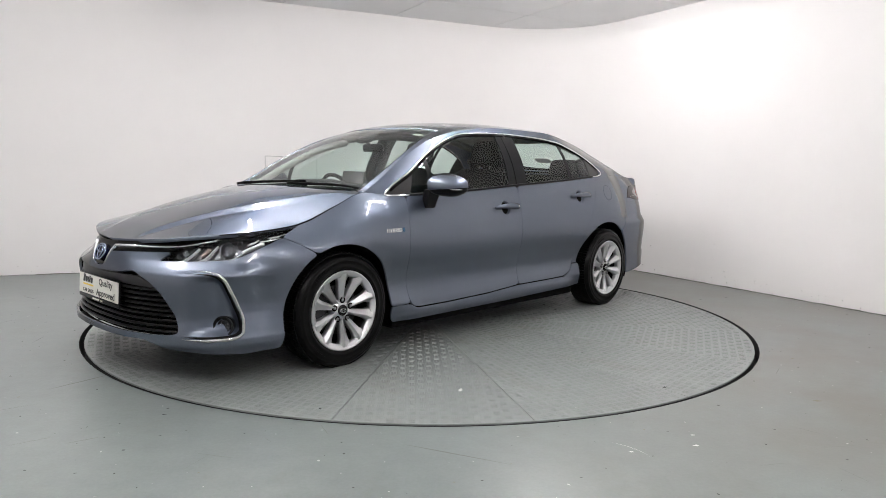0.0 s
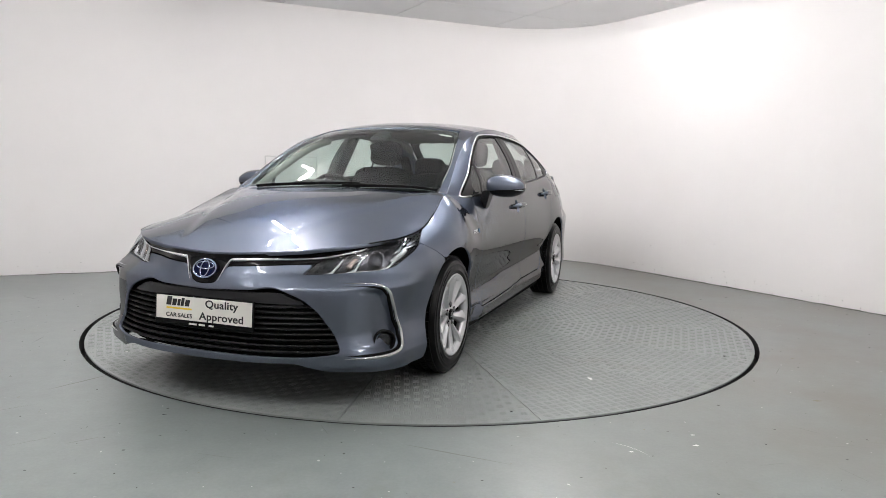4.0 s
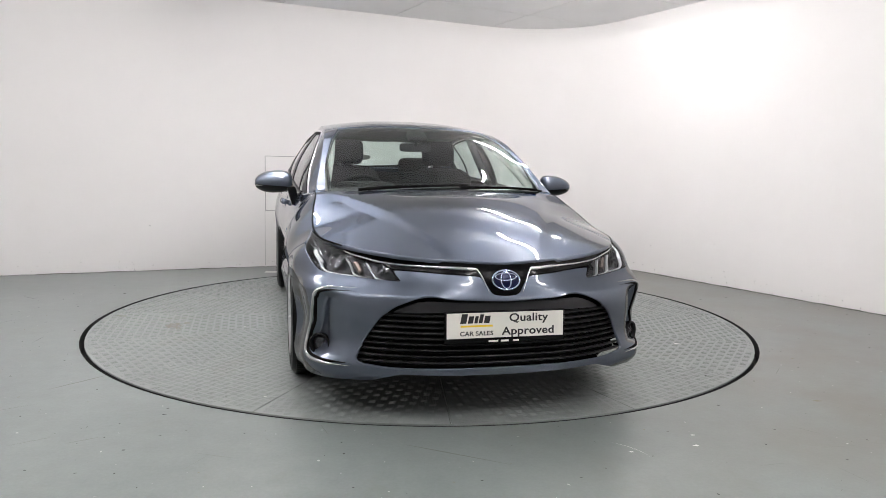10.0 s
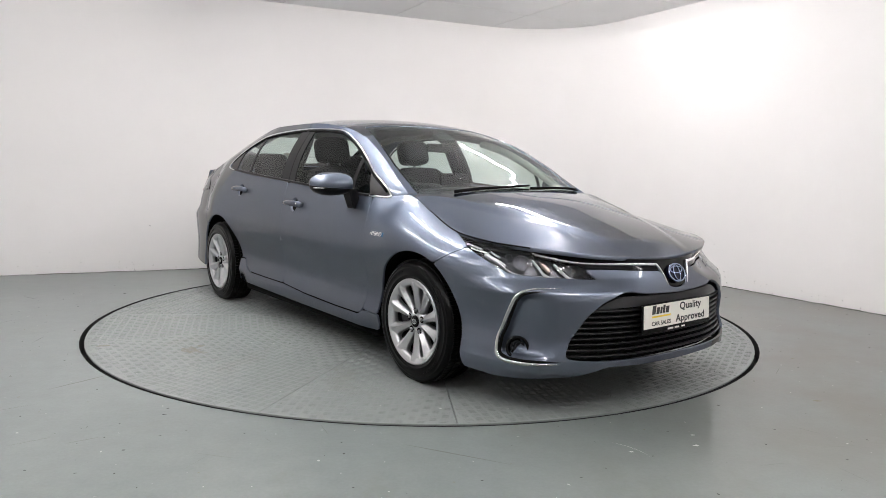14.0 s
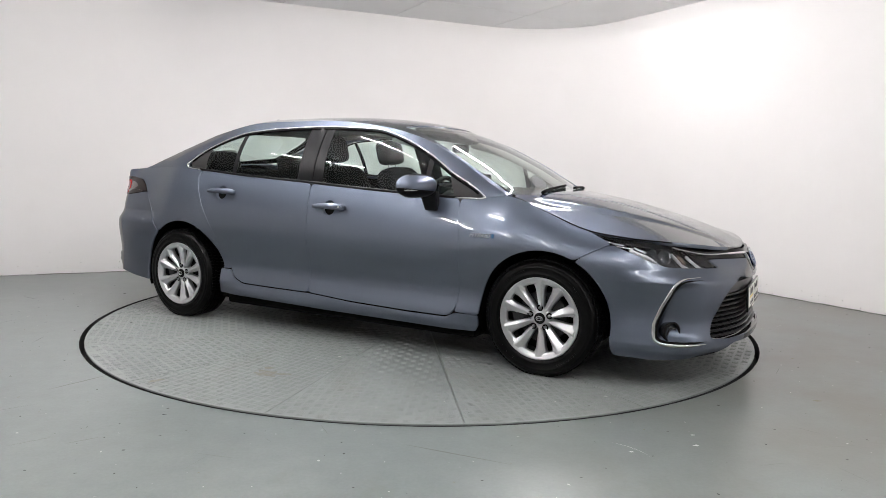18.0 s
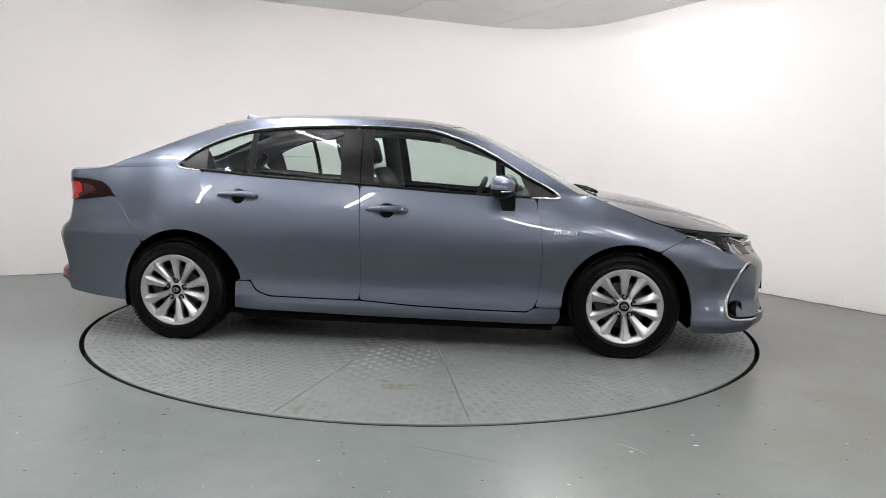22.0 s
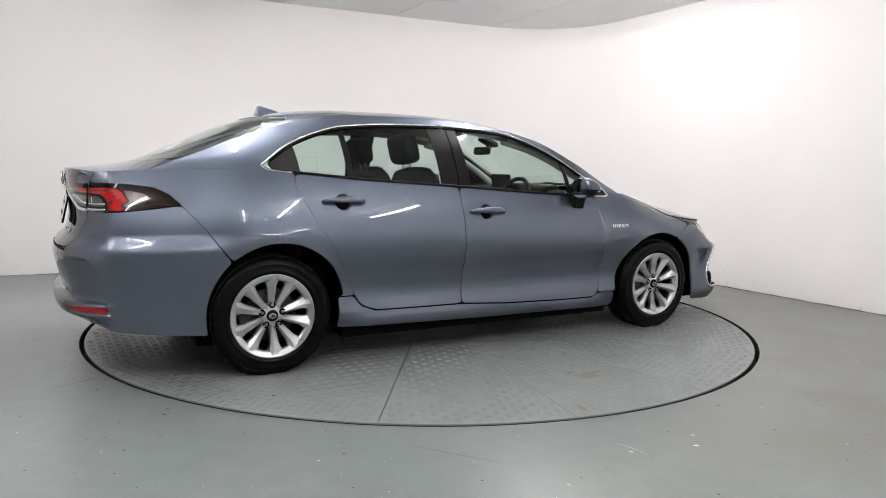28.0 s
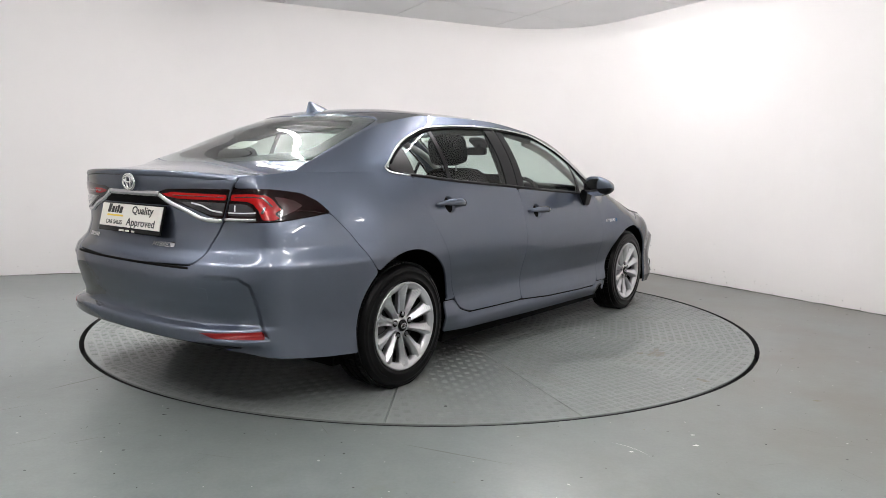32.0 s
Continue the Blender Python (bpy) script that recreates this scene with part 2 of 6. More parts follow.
# the C-shaped strips in the front bumper, and the hollows in the rear one: girth and height
POD = ((0.655, 0.569), (0.79, 0.566), (0.845, 0.556), (0.878, 0.533), (0.905, 0.484), (0.948, 0.40), (0.975, 0.33), (0.972, 0.275), (0.94, 0.252), (0.87, 0.244), (0.664, 0.242))
HOLLOW = ((5.40, 0.628), (5.16, 0.622), (5.105, 0.59), (5.07, 0.50), (5.045, 0.40), (5.02, 0.352), (5.40, 0.345))


def depth_in(path, u, z):
    """How far inside an open C-shaped path a point lies, 0 outside it."""
    u, z = np.broadcast_arrays(np.asarray(u, float), np.asarray(z, float))
    d, inside = np.full(u.shape, 9.0), np.zeros(u.shape, bool)
    for i, (a, b) in enumerate(zip(path, path[1:] + path[:1])):
        ax, ay, bx, by = *a, *b
        if i < len(path) - 1:
            t = np.clip(((u - ax) * (bx - ax) + (z - ay) * (by - ay)) / ((bx - ax) ** 2 + (by - ay) ** 2), 0, 1)
            d = np.minimum(d, np.hypot(u - ax - t * (bx - ax), z - ay - t * (by - ay)))
        cross = ((ay > z) != (by > z)) & (u < (bx - ax) * (z - ay) / (by - ay + 1e-12) + ax)
        inside ^= cross
    return np.where(inside, d, 0.0)


def lower(u, z):
    """The lower body at girth u and height z; negative girths are its right side."""
    u, z = np.asarray(u, float), np.asarray(z, float)
    sign, u = np.where(u < 0, -1.0, 1.0), np.abs(u)
    x, y, nx, ny = (np.interp(u, PS, q) for q in (PX, PY, PNX, PNY))
    wf, wr = step(0.30, 0.95, nx), step(0.30, 0.95, -nx)
    ws = 1 - wf - wr
    zt, it, rh = top_z(x), top_in(x), roll_h(x)
    roll = it * np.clip((z - (zt - rh)) / rh, 0, 1.3) ** (1.9 + 0.6 * step(0.9, 1.4, x))
    flare = 1 - 0.75 * (step(1.0, 1.2, x) * step(1.85, 1.65, x) + step(-1.0, -1.15, x))
    inset = ws * (side_in(z) * flare + roll) + wf * np.maximum(front_in(z), 0) + wr * rear_in(z)
    inset = inset + sweep_in(z) * step(0.08, 0.45, y) * step(1.68, 2.0, x)
    inset = inset + 0.042 * step(0.004, 0.050, depth_in(POD, u, z)) * step(0.67, 0.84, u)
    inset = inset + 0.025 * step(0.30, 0.22, z) * (step(0.78, 0.98, x) * step(1.3, 1.0, x) + step(-0.80, -0.98, x) * step(-1.3, -1.0, x))
    inset = inset + 0.034 * step(0.645, 0.74, z) * step(-1.45, -1.75, x) * (1 - wr)
    inset = inset + 0.024 * step(0.0, 0.020, depth_in(HOLLOW, u, z)) * step(5.40, 5.10, u)
    return np.stack([x - nx * inset, (y - ny * inset) * sign, z], -1)


def tail(w, z):
    """The same, with the girth counted from the middle of the rear; positive to the right."""
    w = np.asarray(w, float)
    return lower(ULEN - np.abs(w), z) * np.stack([np.ones_like(w), np.where(w < 0, 1.0, -1.0), np.ones_like(w)], -1)


rail_y = curve((1.10, 0.987, 0.77, 0.445, 0.16, -0.3, -0.8, -1.2, -1.5, -1.8, -1.98), (0.705, 0.685, 0.645, 0.60, 0.575, 0.56, 0.555, 0.558, 0.60, 0.645, 0.66))
rail_z = curve((1.10, 0.987, 0.77, 0.445, 0.16, -0.3, -0.8, -1.2, -1.5, -1.8, -1.98), (0.935, 0.995, 1.125, 1.272, 1.336, 1.376, 1.371, 1.305, 1.20, 1.088, 1.043))
spine_z = curve((2.30, 2.22, 2.0, 1.8, 1.5, 1.25, 1.15, 1.05, 0.9, 0.7, 0.45, 0.25, 0.0, -0.4, -0.8, -1.15, -1.4, -1.7, -1.95, -2.05, -2.2, -2.3),
                (0.645, 0.683, 0.770, 0.834, 0.911, 0.951, 0.970, 1.02, 1.11, 1.215, 1.325, 1.381, 1.412, 1.428, 1.424, 1.392, 1.322, 1.192, 1.086, 1.065, 1.05, 1.04))


DECK_EDGE = lower(np.linspace(4.5, 5.2, 60), top_z(np.interp(np.linspace(4.5, 5.2, 60), PS, PX)))


def edge(x):
    """The edge of the top of the car: hood line, pillars, roof rail, deck line."""
    x = np.asarray(x, float)
    p = lower(u_side(x), top_z(x))
    a, b = step(1.0, 1.12, x), step(-1.76, -1.95, x)
    y, z = np.interp(-x, -DECK_EDGE[:, 0], DECK_EDGE[:, 1]), np.interp(-x, -DECK_EDGE[:, 0], DECK_EDGE[:, 2])
    return (np.clip(p[..., 1], 0.02, 9) * a + y * b + rail_y(x) * (1 - a - b), p[..., 2] * a + z * b + rail_z(x) * (1 - a - b))


def upper(x, y):
    """The top of the car at x, y."""
    x, y = np.asarray(x, float), np.asarray(y, float)
    ye, ze = edge(x)
    r = np.clip(np.abs(y) / ye, 0, 1.2)
    crease = 0.20 + (2.2 - x) * 0.40
    bump = 0.009 * step(crease + 0.05, crease - 0.03, np.abs(y)) * step(1.15, 1.3, x) * step(2.25, 2.05, x)
    return np.stack([x, y, ze + (spine_z(x) - ze) * (1 - r ** 2.4) + bump], -1)


def flank(x, z):
    """The side of the cabin between belt and roof rail at x, z."""
    x, z = np.asarray(x, float), np.asarray(z, float)
    b = lower(u_side(x), top_z(x))
    ye, ze = np.where(x < -1.5, edge(x)[0], rail_y(x)), np.where(x < -1.5, edge(x)[1], rail_z(x))
    k = step(-1.62, -1.75, x)
    yb = b[..., 1] * (1 - k) + np.interp(-x, -DECK_EDGE[:, 0], DECK_EDGE[:, 1]) * k
    h = np.maximum(ze - b[..., 2], 0.006)
    t = np.clip((z - b[..., 2]) / h, -0.2, 1.1)
    y = yb + (ye - yb) * t + 0.035 * np.clip(t * (1 - t) * 4, 0, 1) * np.clip(h / 0.3, 0, 1)
    return np.stack([x, y, z], -1)


# ---------------------------------------------------------------- panels cut from the surfaces
from mathutils.geometry import delaunay_2d_cdt


def inside_poly(p, poly):
    p, q = np.asarray(p, float), np.asarray(poly, float)
    r = np.zeros(len(p), bool)
    for (ax, ay), (bx, by) in zip(q, np.roll(q, -1, 0)):
        if ay != by:
            r ^= ((ay > p[:, 1]) != (by > p[:, 1])) & (p[:, 0] < (bx - ax) * (p[:, 1] - ay) / (by - ay) + ax)
    return r


def trace(pts, res, radius=0.02, rounds=2):
    """A closed outline with its corners rounded, cut into short steps."""
    q = [np.array(p, float) for p in pts]
    for _ in range(rounds):
        o = []
        for i, p in enumerate(q):
            for n in (q[i - 1], q[(i + 1) % len(q)]):
                d = np.linalg.norm(n - p)
                o.append(p + (n - p) * (min(0.28 * d, radius) / max(d, 1e-9)))
        q = o
    o = []
    for a, b in zip(q, q[1:] + q[:1]):
        d = np.linalg.norm(b - a)
        if d < 1e-4:
            continue
        n = max(1, int(math.ceil(d / res)))
        o += [a + (b - a) * k / n for k in range(n)]
    q = np.array(o)
    area = np.sum(q[:, 0] * np.roll(q[:, 1], -1) - np.roll(q[:, 0], -1) * q[:, 1])
    return q if area > 0 else q[::-1]


def shrink(q, d):
    """Move a counter-clockwise outline in by d."""
    t = np.roll(q, -1, 0) - np.roll(q, 1, 0)
    t /= np.linalg.norm(t, axis=1)[:, None] + 1e-9
    return q + np.stack([-t[:, 1], t[:, 0]], 1) * d


def fill(outline, holes, res):
    loops = [outline, *holes]
    pts, edges = [], []
    for q in loops:
        k = len(pts)
        pts += [tuple(p) for p in q]
        edges += [(k + i, k + (i + 1) % len(q)) for i in range(len(q))]
    lo, hi = outline.min(0), outline.max(0)
    g = []
    for j, b in enumerate(np.arange(lo[1], hi[1], res * 0.866)):
        a = np.arange(lo[0] + (j % 2) * res / 2, hi[0], res)
        g.append(np.stack([a, np.full_like(a, b)], 1))
    g = np.concatenate(g)
    ok = inside_poly(g, shrink(outline, res * 0.45))
    for h in holes:
        ok &= ~inside_poly(g, shrink(h, -res * 0.45))
    allp = pts + [tuple(p) for p in g[ok]]
    v, e, f, *_ = delaunay_2d_cdt([Vector(p) for p in allp], edges, [], 0, 1e-5)
    v = np.array([tuple(p) for p in v])
    f = np.array([t for t in f if len(t) == 3])
    c = v[f].mean(1)
    keep = inside_poly(c, outline)
    for h in holes:
        keep &= ~inside_poly(c, h)
    f = f[keep]
    d = v[f]
    area = (d[:, 1, 0] - d[:, 0, 0]) * (d[:, 2, 1] - d[:, 0, 1]) - (d[:, 1, 1] - d[:, 0, 1]) * (d[:, 2, 0] - d[:, 0, 0])
    f[area < 0] = f[area < 0][:, ::-1]
    return v, f


def normals(surf, ab, flip):
    e = 2e-3
    ab = np.stack([np.where(np.abs(ab[:, 0]) < 0.003, np.where(ab[:, 0] < 0, -0.003, 0.003), ab[:, 0]), ab[:, 1]], -1)
    da = surf(ab[:, 0] + e, ab[:, 1]) - surf(ab[:, 0] - e, ab[:, 1])
    db = surf(ab[:, 0], ab[:, 1] + e) - surf(ab[:, 0], ab[:, 1] - e)
    n = np.cross(da, db)
    n /= np.linalg.norm(n, axis=1)[:, None] + 1e-12
    return -n if flip else n


def sheet(surf, pts, res=0.03, holes=(), off=0.0, gap=0.003, lip=0.014, radius=0.02, flip=False):
    """Vertices, normals and faces of a panel on a surface, with rounded, turned-in edges."""
    step_len = min(res, 0.02)
    out = shrink(trace(pts, step_len, radius), gap)
    hs = [shrink(trace(h, step_len, radius), -gap) for h in holes]
    ab, f = fill(out, hs, res)
    n = normals(surf, ab, flip)
    p = surf(ab[:, 0], ab[:, 1]) + n * off
    V, N, F = [p], [n], [tuple(t[::-1]) if flip else tuple(t) for t in f]
    k = len(p)
    if lip:
        for q, s in [(out, 1)] + [(h, -1) for h in hs]:
            n0 = normals(surf, q, flip)
            p0 = surf(q[:, 0], q[:, 1]) + n0 * off
            t = np.roll(p0, -1, 0) - np.roll(p0, 1, 0)
            o = np.cross(t, n0) * (s if not flip else -s)
            o /= np.linalg.norm(o, axis=1)[:, None] + 1e-12
            m = len(q)
            V += [p0, p0 + o * 0.0012 - n0 * 0.0012, p0 + o * 0.0012 - n0 * lip]
            N += [n0, (o + n0) * 0.7071, o]
            for r in range(2):
                for i in range(m):
                    a, b = k + r * m + i, k + r * m + (i + 1) % m
                    c, d = b + m, a + m
                    F.append((a, d, c, b) if (s == 1) != flip else (a, b, c, d))
            k += 3 * m
    return np.concatenate(V), np.concatenate(N), F


def put(name, sheets, material, parent, label="", side=1):
    """One mesh of one or more sheets; side -1 mirrors it."""
    V, N, F, k = [], [], [], 0
    for v, n, f in sheets:
        V.append(v), N.append(n)
        F += [tuple(i + k for i in t) for t in f]
        k += len(v)
    V, N = np.concatenate(V) * (1, side, 1), np.concatenate(N) * (1, side, 1)
    if side < 0:
        F = [t[::-1] for t in F]
    me = bpy.data.meshes.new(name)
    me.from_pydata(V.tolist(), [], F)
    me.polygons.foreach_set("use_smooth", [True] * len(F))
    me.materials.append(material)
    me.normals_split_custom_set_from_vertices(N.tolist())
    ob = new(name, me)
    if parent:
        ob.parent = parent
    if label:
        ob["label"] = label
    return ob


def both(name, surf, pts, material, parent, label="", **kw):
    """A panel on each side of the car."""
    s = sheet(surf, pts, **kw)
    return [put(name, [s], material, parent, label, side) for side in (1, -1)]


def mirrored(half):
    """A closed outline from the half that starts and ends on the middle line."""
    return list(half) + [(-a, b) for a, b in reversed(half) if abs(a) > 1e-6]


def ymirrored(half):
    return list(half) + [(a, -b) for a, b in reversed(half) if abs(b) > 1e-6]


def along(f, a, b, n):
    return [(float(x), float(f(x))) for x in np.linspace(a, b, n)]


def S(x, z):
    return float(u_side(x)), z


def belt(a, b, n=12, d=0.0):
    return [(float(u_side(x)), float(top_z(x)) + d) for x in np.linspace(a, b, n)]


def arch(cu, cz, r, a0, a1, n=16):
    return [(cu - r * math.cos(radians(a)), cz + r * math.sin(radians(a))) for a in np.linspace(a0, a1, n)]


def ribbon(surf, path, width, rise, n_side=4, flip=False, taper=None):
    """A rounded strip that follows a path on a surface: vertices and faces."""
    q = np.array(path, float)
    n = normals(surf, q, flip)
    p = surf(q[:, 0], q[:, 1])
    t = np.gradient(p, axis=0)
    t /= np.linalg.norm(t, axis=1)[:, None]
    s = np.cross(n, t)
    V, m = [], n_side * 2 + 1
    w = np.asarray(taper if taper is not None else np.ones(len(q)))[:, None]
    for k in range(m):
        a = math.pi * k / (m - 1)
        V.append(p + s * (math.cos(a) * width / 2) * w + n * (math.sin(a) ** 0.6 * rise * w - 0.004 + 0.004 * math.sin(a)))
    V = np.stack(V, 1)
    L = len(q)
    F = [(i * m + k, i * m + k + 1, (i + 1) * m + k + 1, (i + 1) * m + k) for i in range(L - 1) for k in range(m - 1)]
    F += [tuple(range(m)), tuple(reversed(range((L - 1) * m, L * m)))]
    return V.reshape(-1, 3), F


def strip(name, surf, path, width, rise, material, parent, label="", sides=(1, -1), flip=False, taper=None):
    v, f = ribbon(surf, path, width, rise, 4, flip, taper)
    for s in sides:
        bm = bmesh.new()
        vs = [bm.verts.new(p * (1, s, 1)) for p in v]
        for t in f:
            bm.faces.new([vs[i] for i in t])
        bmesh.ops.recalc_face_normals(bm, faces=bm.faces[:])
        part(name, bm, material, parent, label, True)


def smooth_path(pts, n):
    q = np.array(pts, float)
    s = np.concatenate([[0], np.cumsum(np.hypot(*np.diff(q, axis=0).T))])
    fa, fb = curve(s, q[:, 0]), curve(s, q[:, 1])
    k = np.linspace(0, s[-1], n)
    return list(zip(fa(k), fb(k)))


def sweep(name, pts, radius, material, parent, label="", sides=8, closed=False, flat=1.0):
    """A rod along a 3D path."""
    p = [Vector(q) for q in pts]
    bm = bmesh.new()
    rings = []
    for i, q in enumerate(p):
        a = p[i - 1] if i or closed else p[0]
        b = p[(i + 1) % len(p)] if i < len(p) - 1 or closed else p[-1]
        t = (b - a).normalized()
        u = t.cross(Vector((0, 0, 1)) if abs(t.z) < 0.9 else Vector((0, 1, 0))).normalized()
        v = u.cross(t)
        rr = radius[i] if isinstance(radius, (list, tuple)) else radius
        rings.append([bm.verts.new(q + (u * math.cos(k * 2 * math.pi / sides) + v * math.sin(k * 2 * math.pi / sides) * flat) * rr) for k in range(sides)])
    m = len(rings)
    for i in range(m if closed else m - 1):
        a, b = rings[i], rings[(i + 1) % m]
        for k in range(sides):
            bm.faces.new((a[k], a[(k + 1) % sides], b[(k + 1) % sides], b[k]))
    if not closed:
        bm.faces.new(rings[0][::-1])
        bm.faces.new(rings[-1])
    bmesh.ops.recalc_face_normals(bm, faces=bm.faces[:])
    return part(name, bm, material, parent, label, True)


def turned(profile, n, axis="y"):
    """A bmesh turned from a profile of (radius, height) about an axis."""
    bm = bmesh.new()
    rings = []
    for r, h in profile:
        ring_v = []
        for k in range(n):
            a = 2 * math.pi * k / n
            c, s = r * math.cos(a), r * math.sin(a)
            ring_v.append(bm.verts.new({"y": (c, h, s), "z": (c, s, h), "x": (h, c, s)}[axis]))
        rings.append(ring_v)
    for a, b in zip(rings, rings[1:]):
        for k in range(n):
            bm.faces.new((a[k], a[(k + 1) % n], b[(k + 1) % n], b[k]))
    for e, (r, h) in ((rings[0], profile[0]), (rings[-1], profile[-1])):
        if r < 0.002:
            bm.faces.new(e)
    bmesh.ops.recalc_face_normals(bm, faces=bm.faces[:])
    return bm


def box(size, bevel=0.01, m=None, segments=2):
    bm = bmesh.new()
    bmesh.ops.create_cube(bm, size=1, matrix=Matrix.Diagonal((*size, 1)))
    if bevel:
        bmesh.ops.bevel(bm, geom=bm.edges[:], offset=bevel, segments=segments, affect="EDGES", profile=0.6)
    if m is not None:
        bmesh.ops.transform(bm, matrix=m, verts=bm.verts[:])
    return bm


def lettering(text, size, material, parent, m, depth=0.0008, label="", shear=0.0, space=1.0, width=None, bold=0.020):
    cu = bpy.data.curves.new("lettering", "FONT")
    cu.body, cu.size, cu.extrude, cu.offset, cu.align_x, cu.align_y, cu.shear, cu.space_character = text, size, depth, size * bold, "CENTER", "CENTER", shear, space
    tmp = new("lettering_tmp", cu)
    me = bpy.data.meshes.new_from_object(tmp.evaluated_get(bpy.context.evaluated_depsgraph_get()))
    bpy.data.objects.remove(tmp)
    if width:
        xs = [v.co.x for v in me.vertices]
        k = width / max(max(xs) - min(xs), 1e-6)
        for v in me.vertices:
            v.co.x *= k
    me.materials.clear()
    me.materials.append(material)
    ob = new("lettering", me)
    ob.parent = parent
    ob.matrix_basis = m
    if label:
        ob["label"] = label
    return ob


def frame_on(surf, a, b, flip=False, right=None):
    """A pose on a surface: z outward, x to the reader's right."""
    q = np.array([[a, b]], float)
    n = Vector(normals(surf, q + (0.004 if a == 0 else 0, 0), flip)[0])
    if a == 0:
        n = Vector((n.x, 0, n.z)).normalized()
    p = Vector(surf(q[:, 0], q[:, 1])[0])
    up = Vector((0, 0, 1))
    x = up.cross(n).normalized() if right is None else (Vector(right) - n * n.dot(Vector(right))).normalized()
    y = n.cross(x)
    return Matrix.Translation(p) @ Matrix((x, y, n)).transposed().to_4x4()


# ---------------------------------------------------------------- the room
HIGH = 2.77
CORNER, ROUND = Vector((1.66, 3.77)), 1.15
ALONG_L, ALONG_R = Vector((-0.926, -0.378)), Vector((0.486, -0.874))


def wall_line():
    """The plan of the room: a rough rectangle with one rounded corner."""
    ang = ALONG_L.angle(ALONG_R)
    d = ROUND / math.tan(ang / 2)
    o = CORNER + (ALONG_L + ALONG_R).normalized() * (ROUND / math.sin(ang / 2))
    p0, p1 = CORNER + ALONG_L * d, CORNER + ALONG_R * d
    t0, t1 = math.atan2((p0 - o).y, (p0 - o).x), math.atan2((p1 - o).y, (p1 - o).x)
    bend = [o + ROUND * Vector((math.cos(t0 + (t1 - t0) * i / 32), math.sin(t0 + (t1 - t0) * i / 32))) for i in range(33)]
    end_l, end_r = CORNER + ALONG_L * 11.0, CORNER + ALONG_R * 17.0
    back = end_l + ALONG_R * 14.5
    return end_l, bend, end_r, back


END_L, BEND, END_R, BACK = wall_line()
PLAN = [END_L, *BEND, END_R, BACK]


def slab_wall(name, pts, label, smooth=False):
    """A wall of 12 cm along a line of points, the room on its right."""
    bm = bmesh.new()
    n = len(pts)
    rows = []
    for i, p in enumerate(pts):
        t = (pts[min(i + 1, n - 1)] - pts[max(i - 1, 0)]).normalized()
        o = Vector((-t.y, t.x)) * 0.12
        rows.append([bm.verts.new(q) for q in ((p.x, p.y, 0), (p.x, p.y, HIGH), (p.x + o.x, p.y + o.y, HIGH), (p.x + o.x, p.y + o.y, 0))])
    for a, b in zip(rows, rows[1:]):
        for k in range(4):
            bm.faces.new((a[k], b[k], b[(k + 1) % 4], a[(k + 1) % 4]))
    bm.faces.new(rows[0]), bm.faces.new(rows[-1][::-1])
    bmesh.ops.recalc_face_normals(bm, faces=bm.faces[:])
    ob = tagged(link(name, bm, WALL), label, "wall", kind="structure")
    if smooth:
        me = ob.data
        me.polygons.foreach_set("use_smooth", [abs(p.normal.z) < 0.5 for p in me.polygons])
        me.set_sharp_from_angle(angle=radians(40))
    return ob


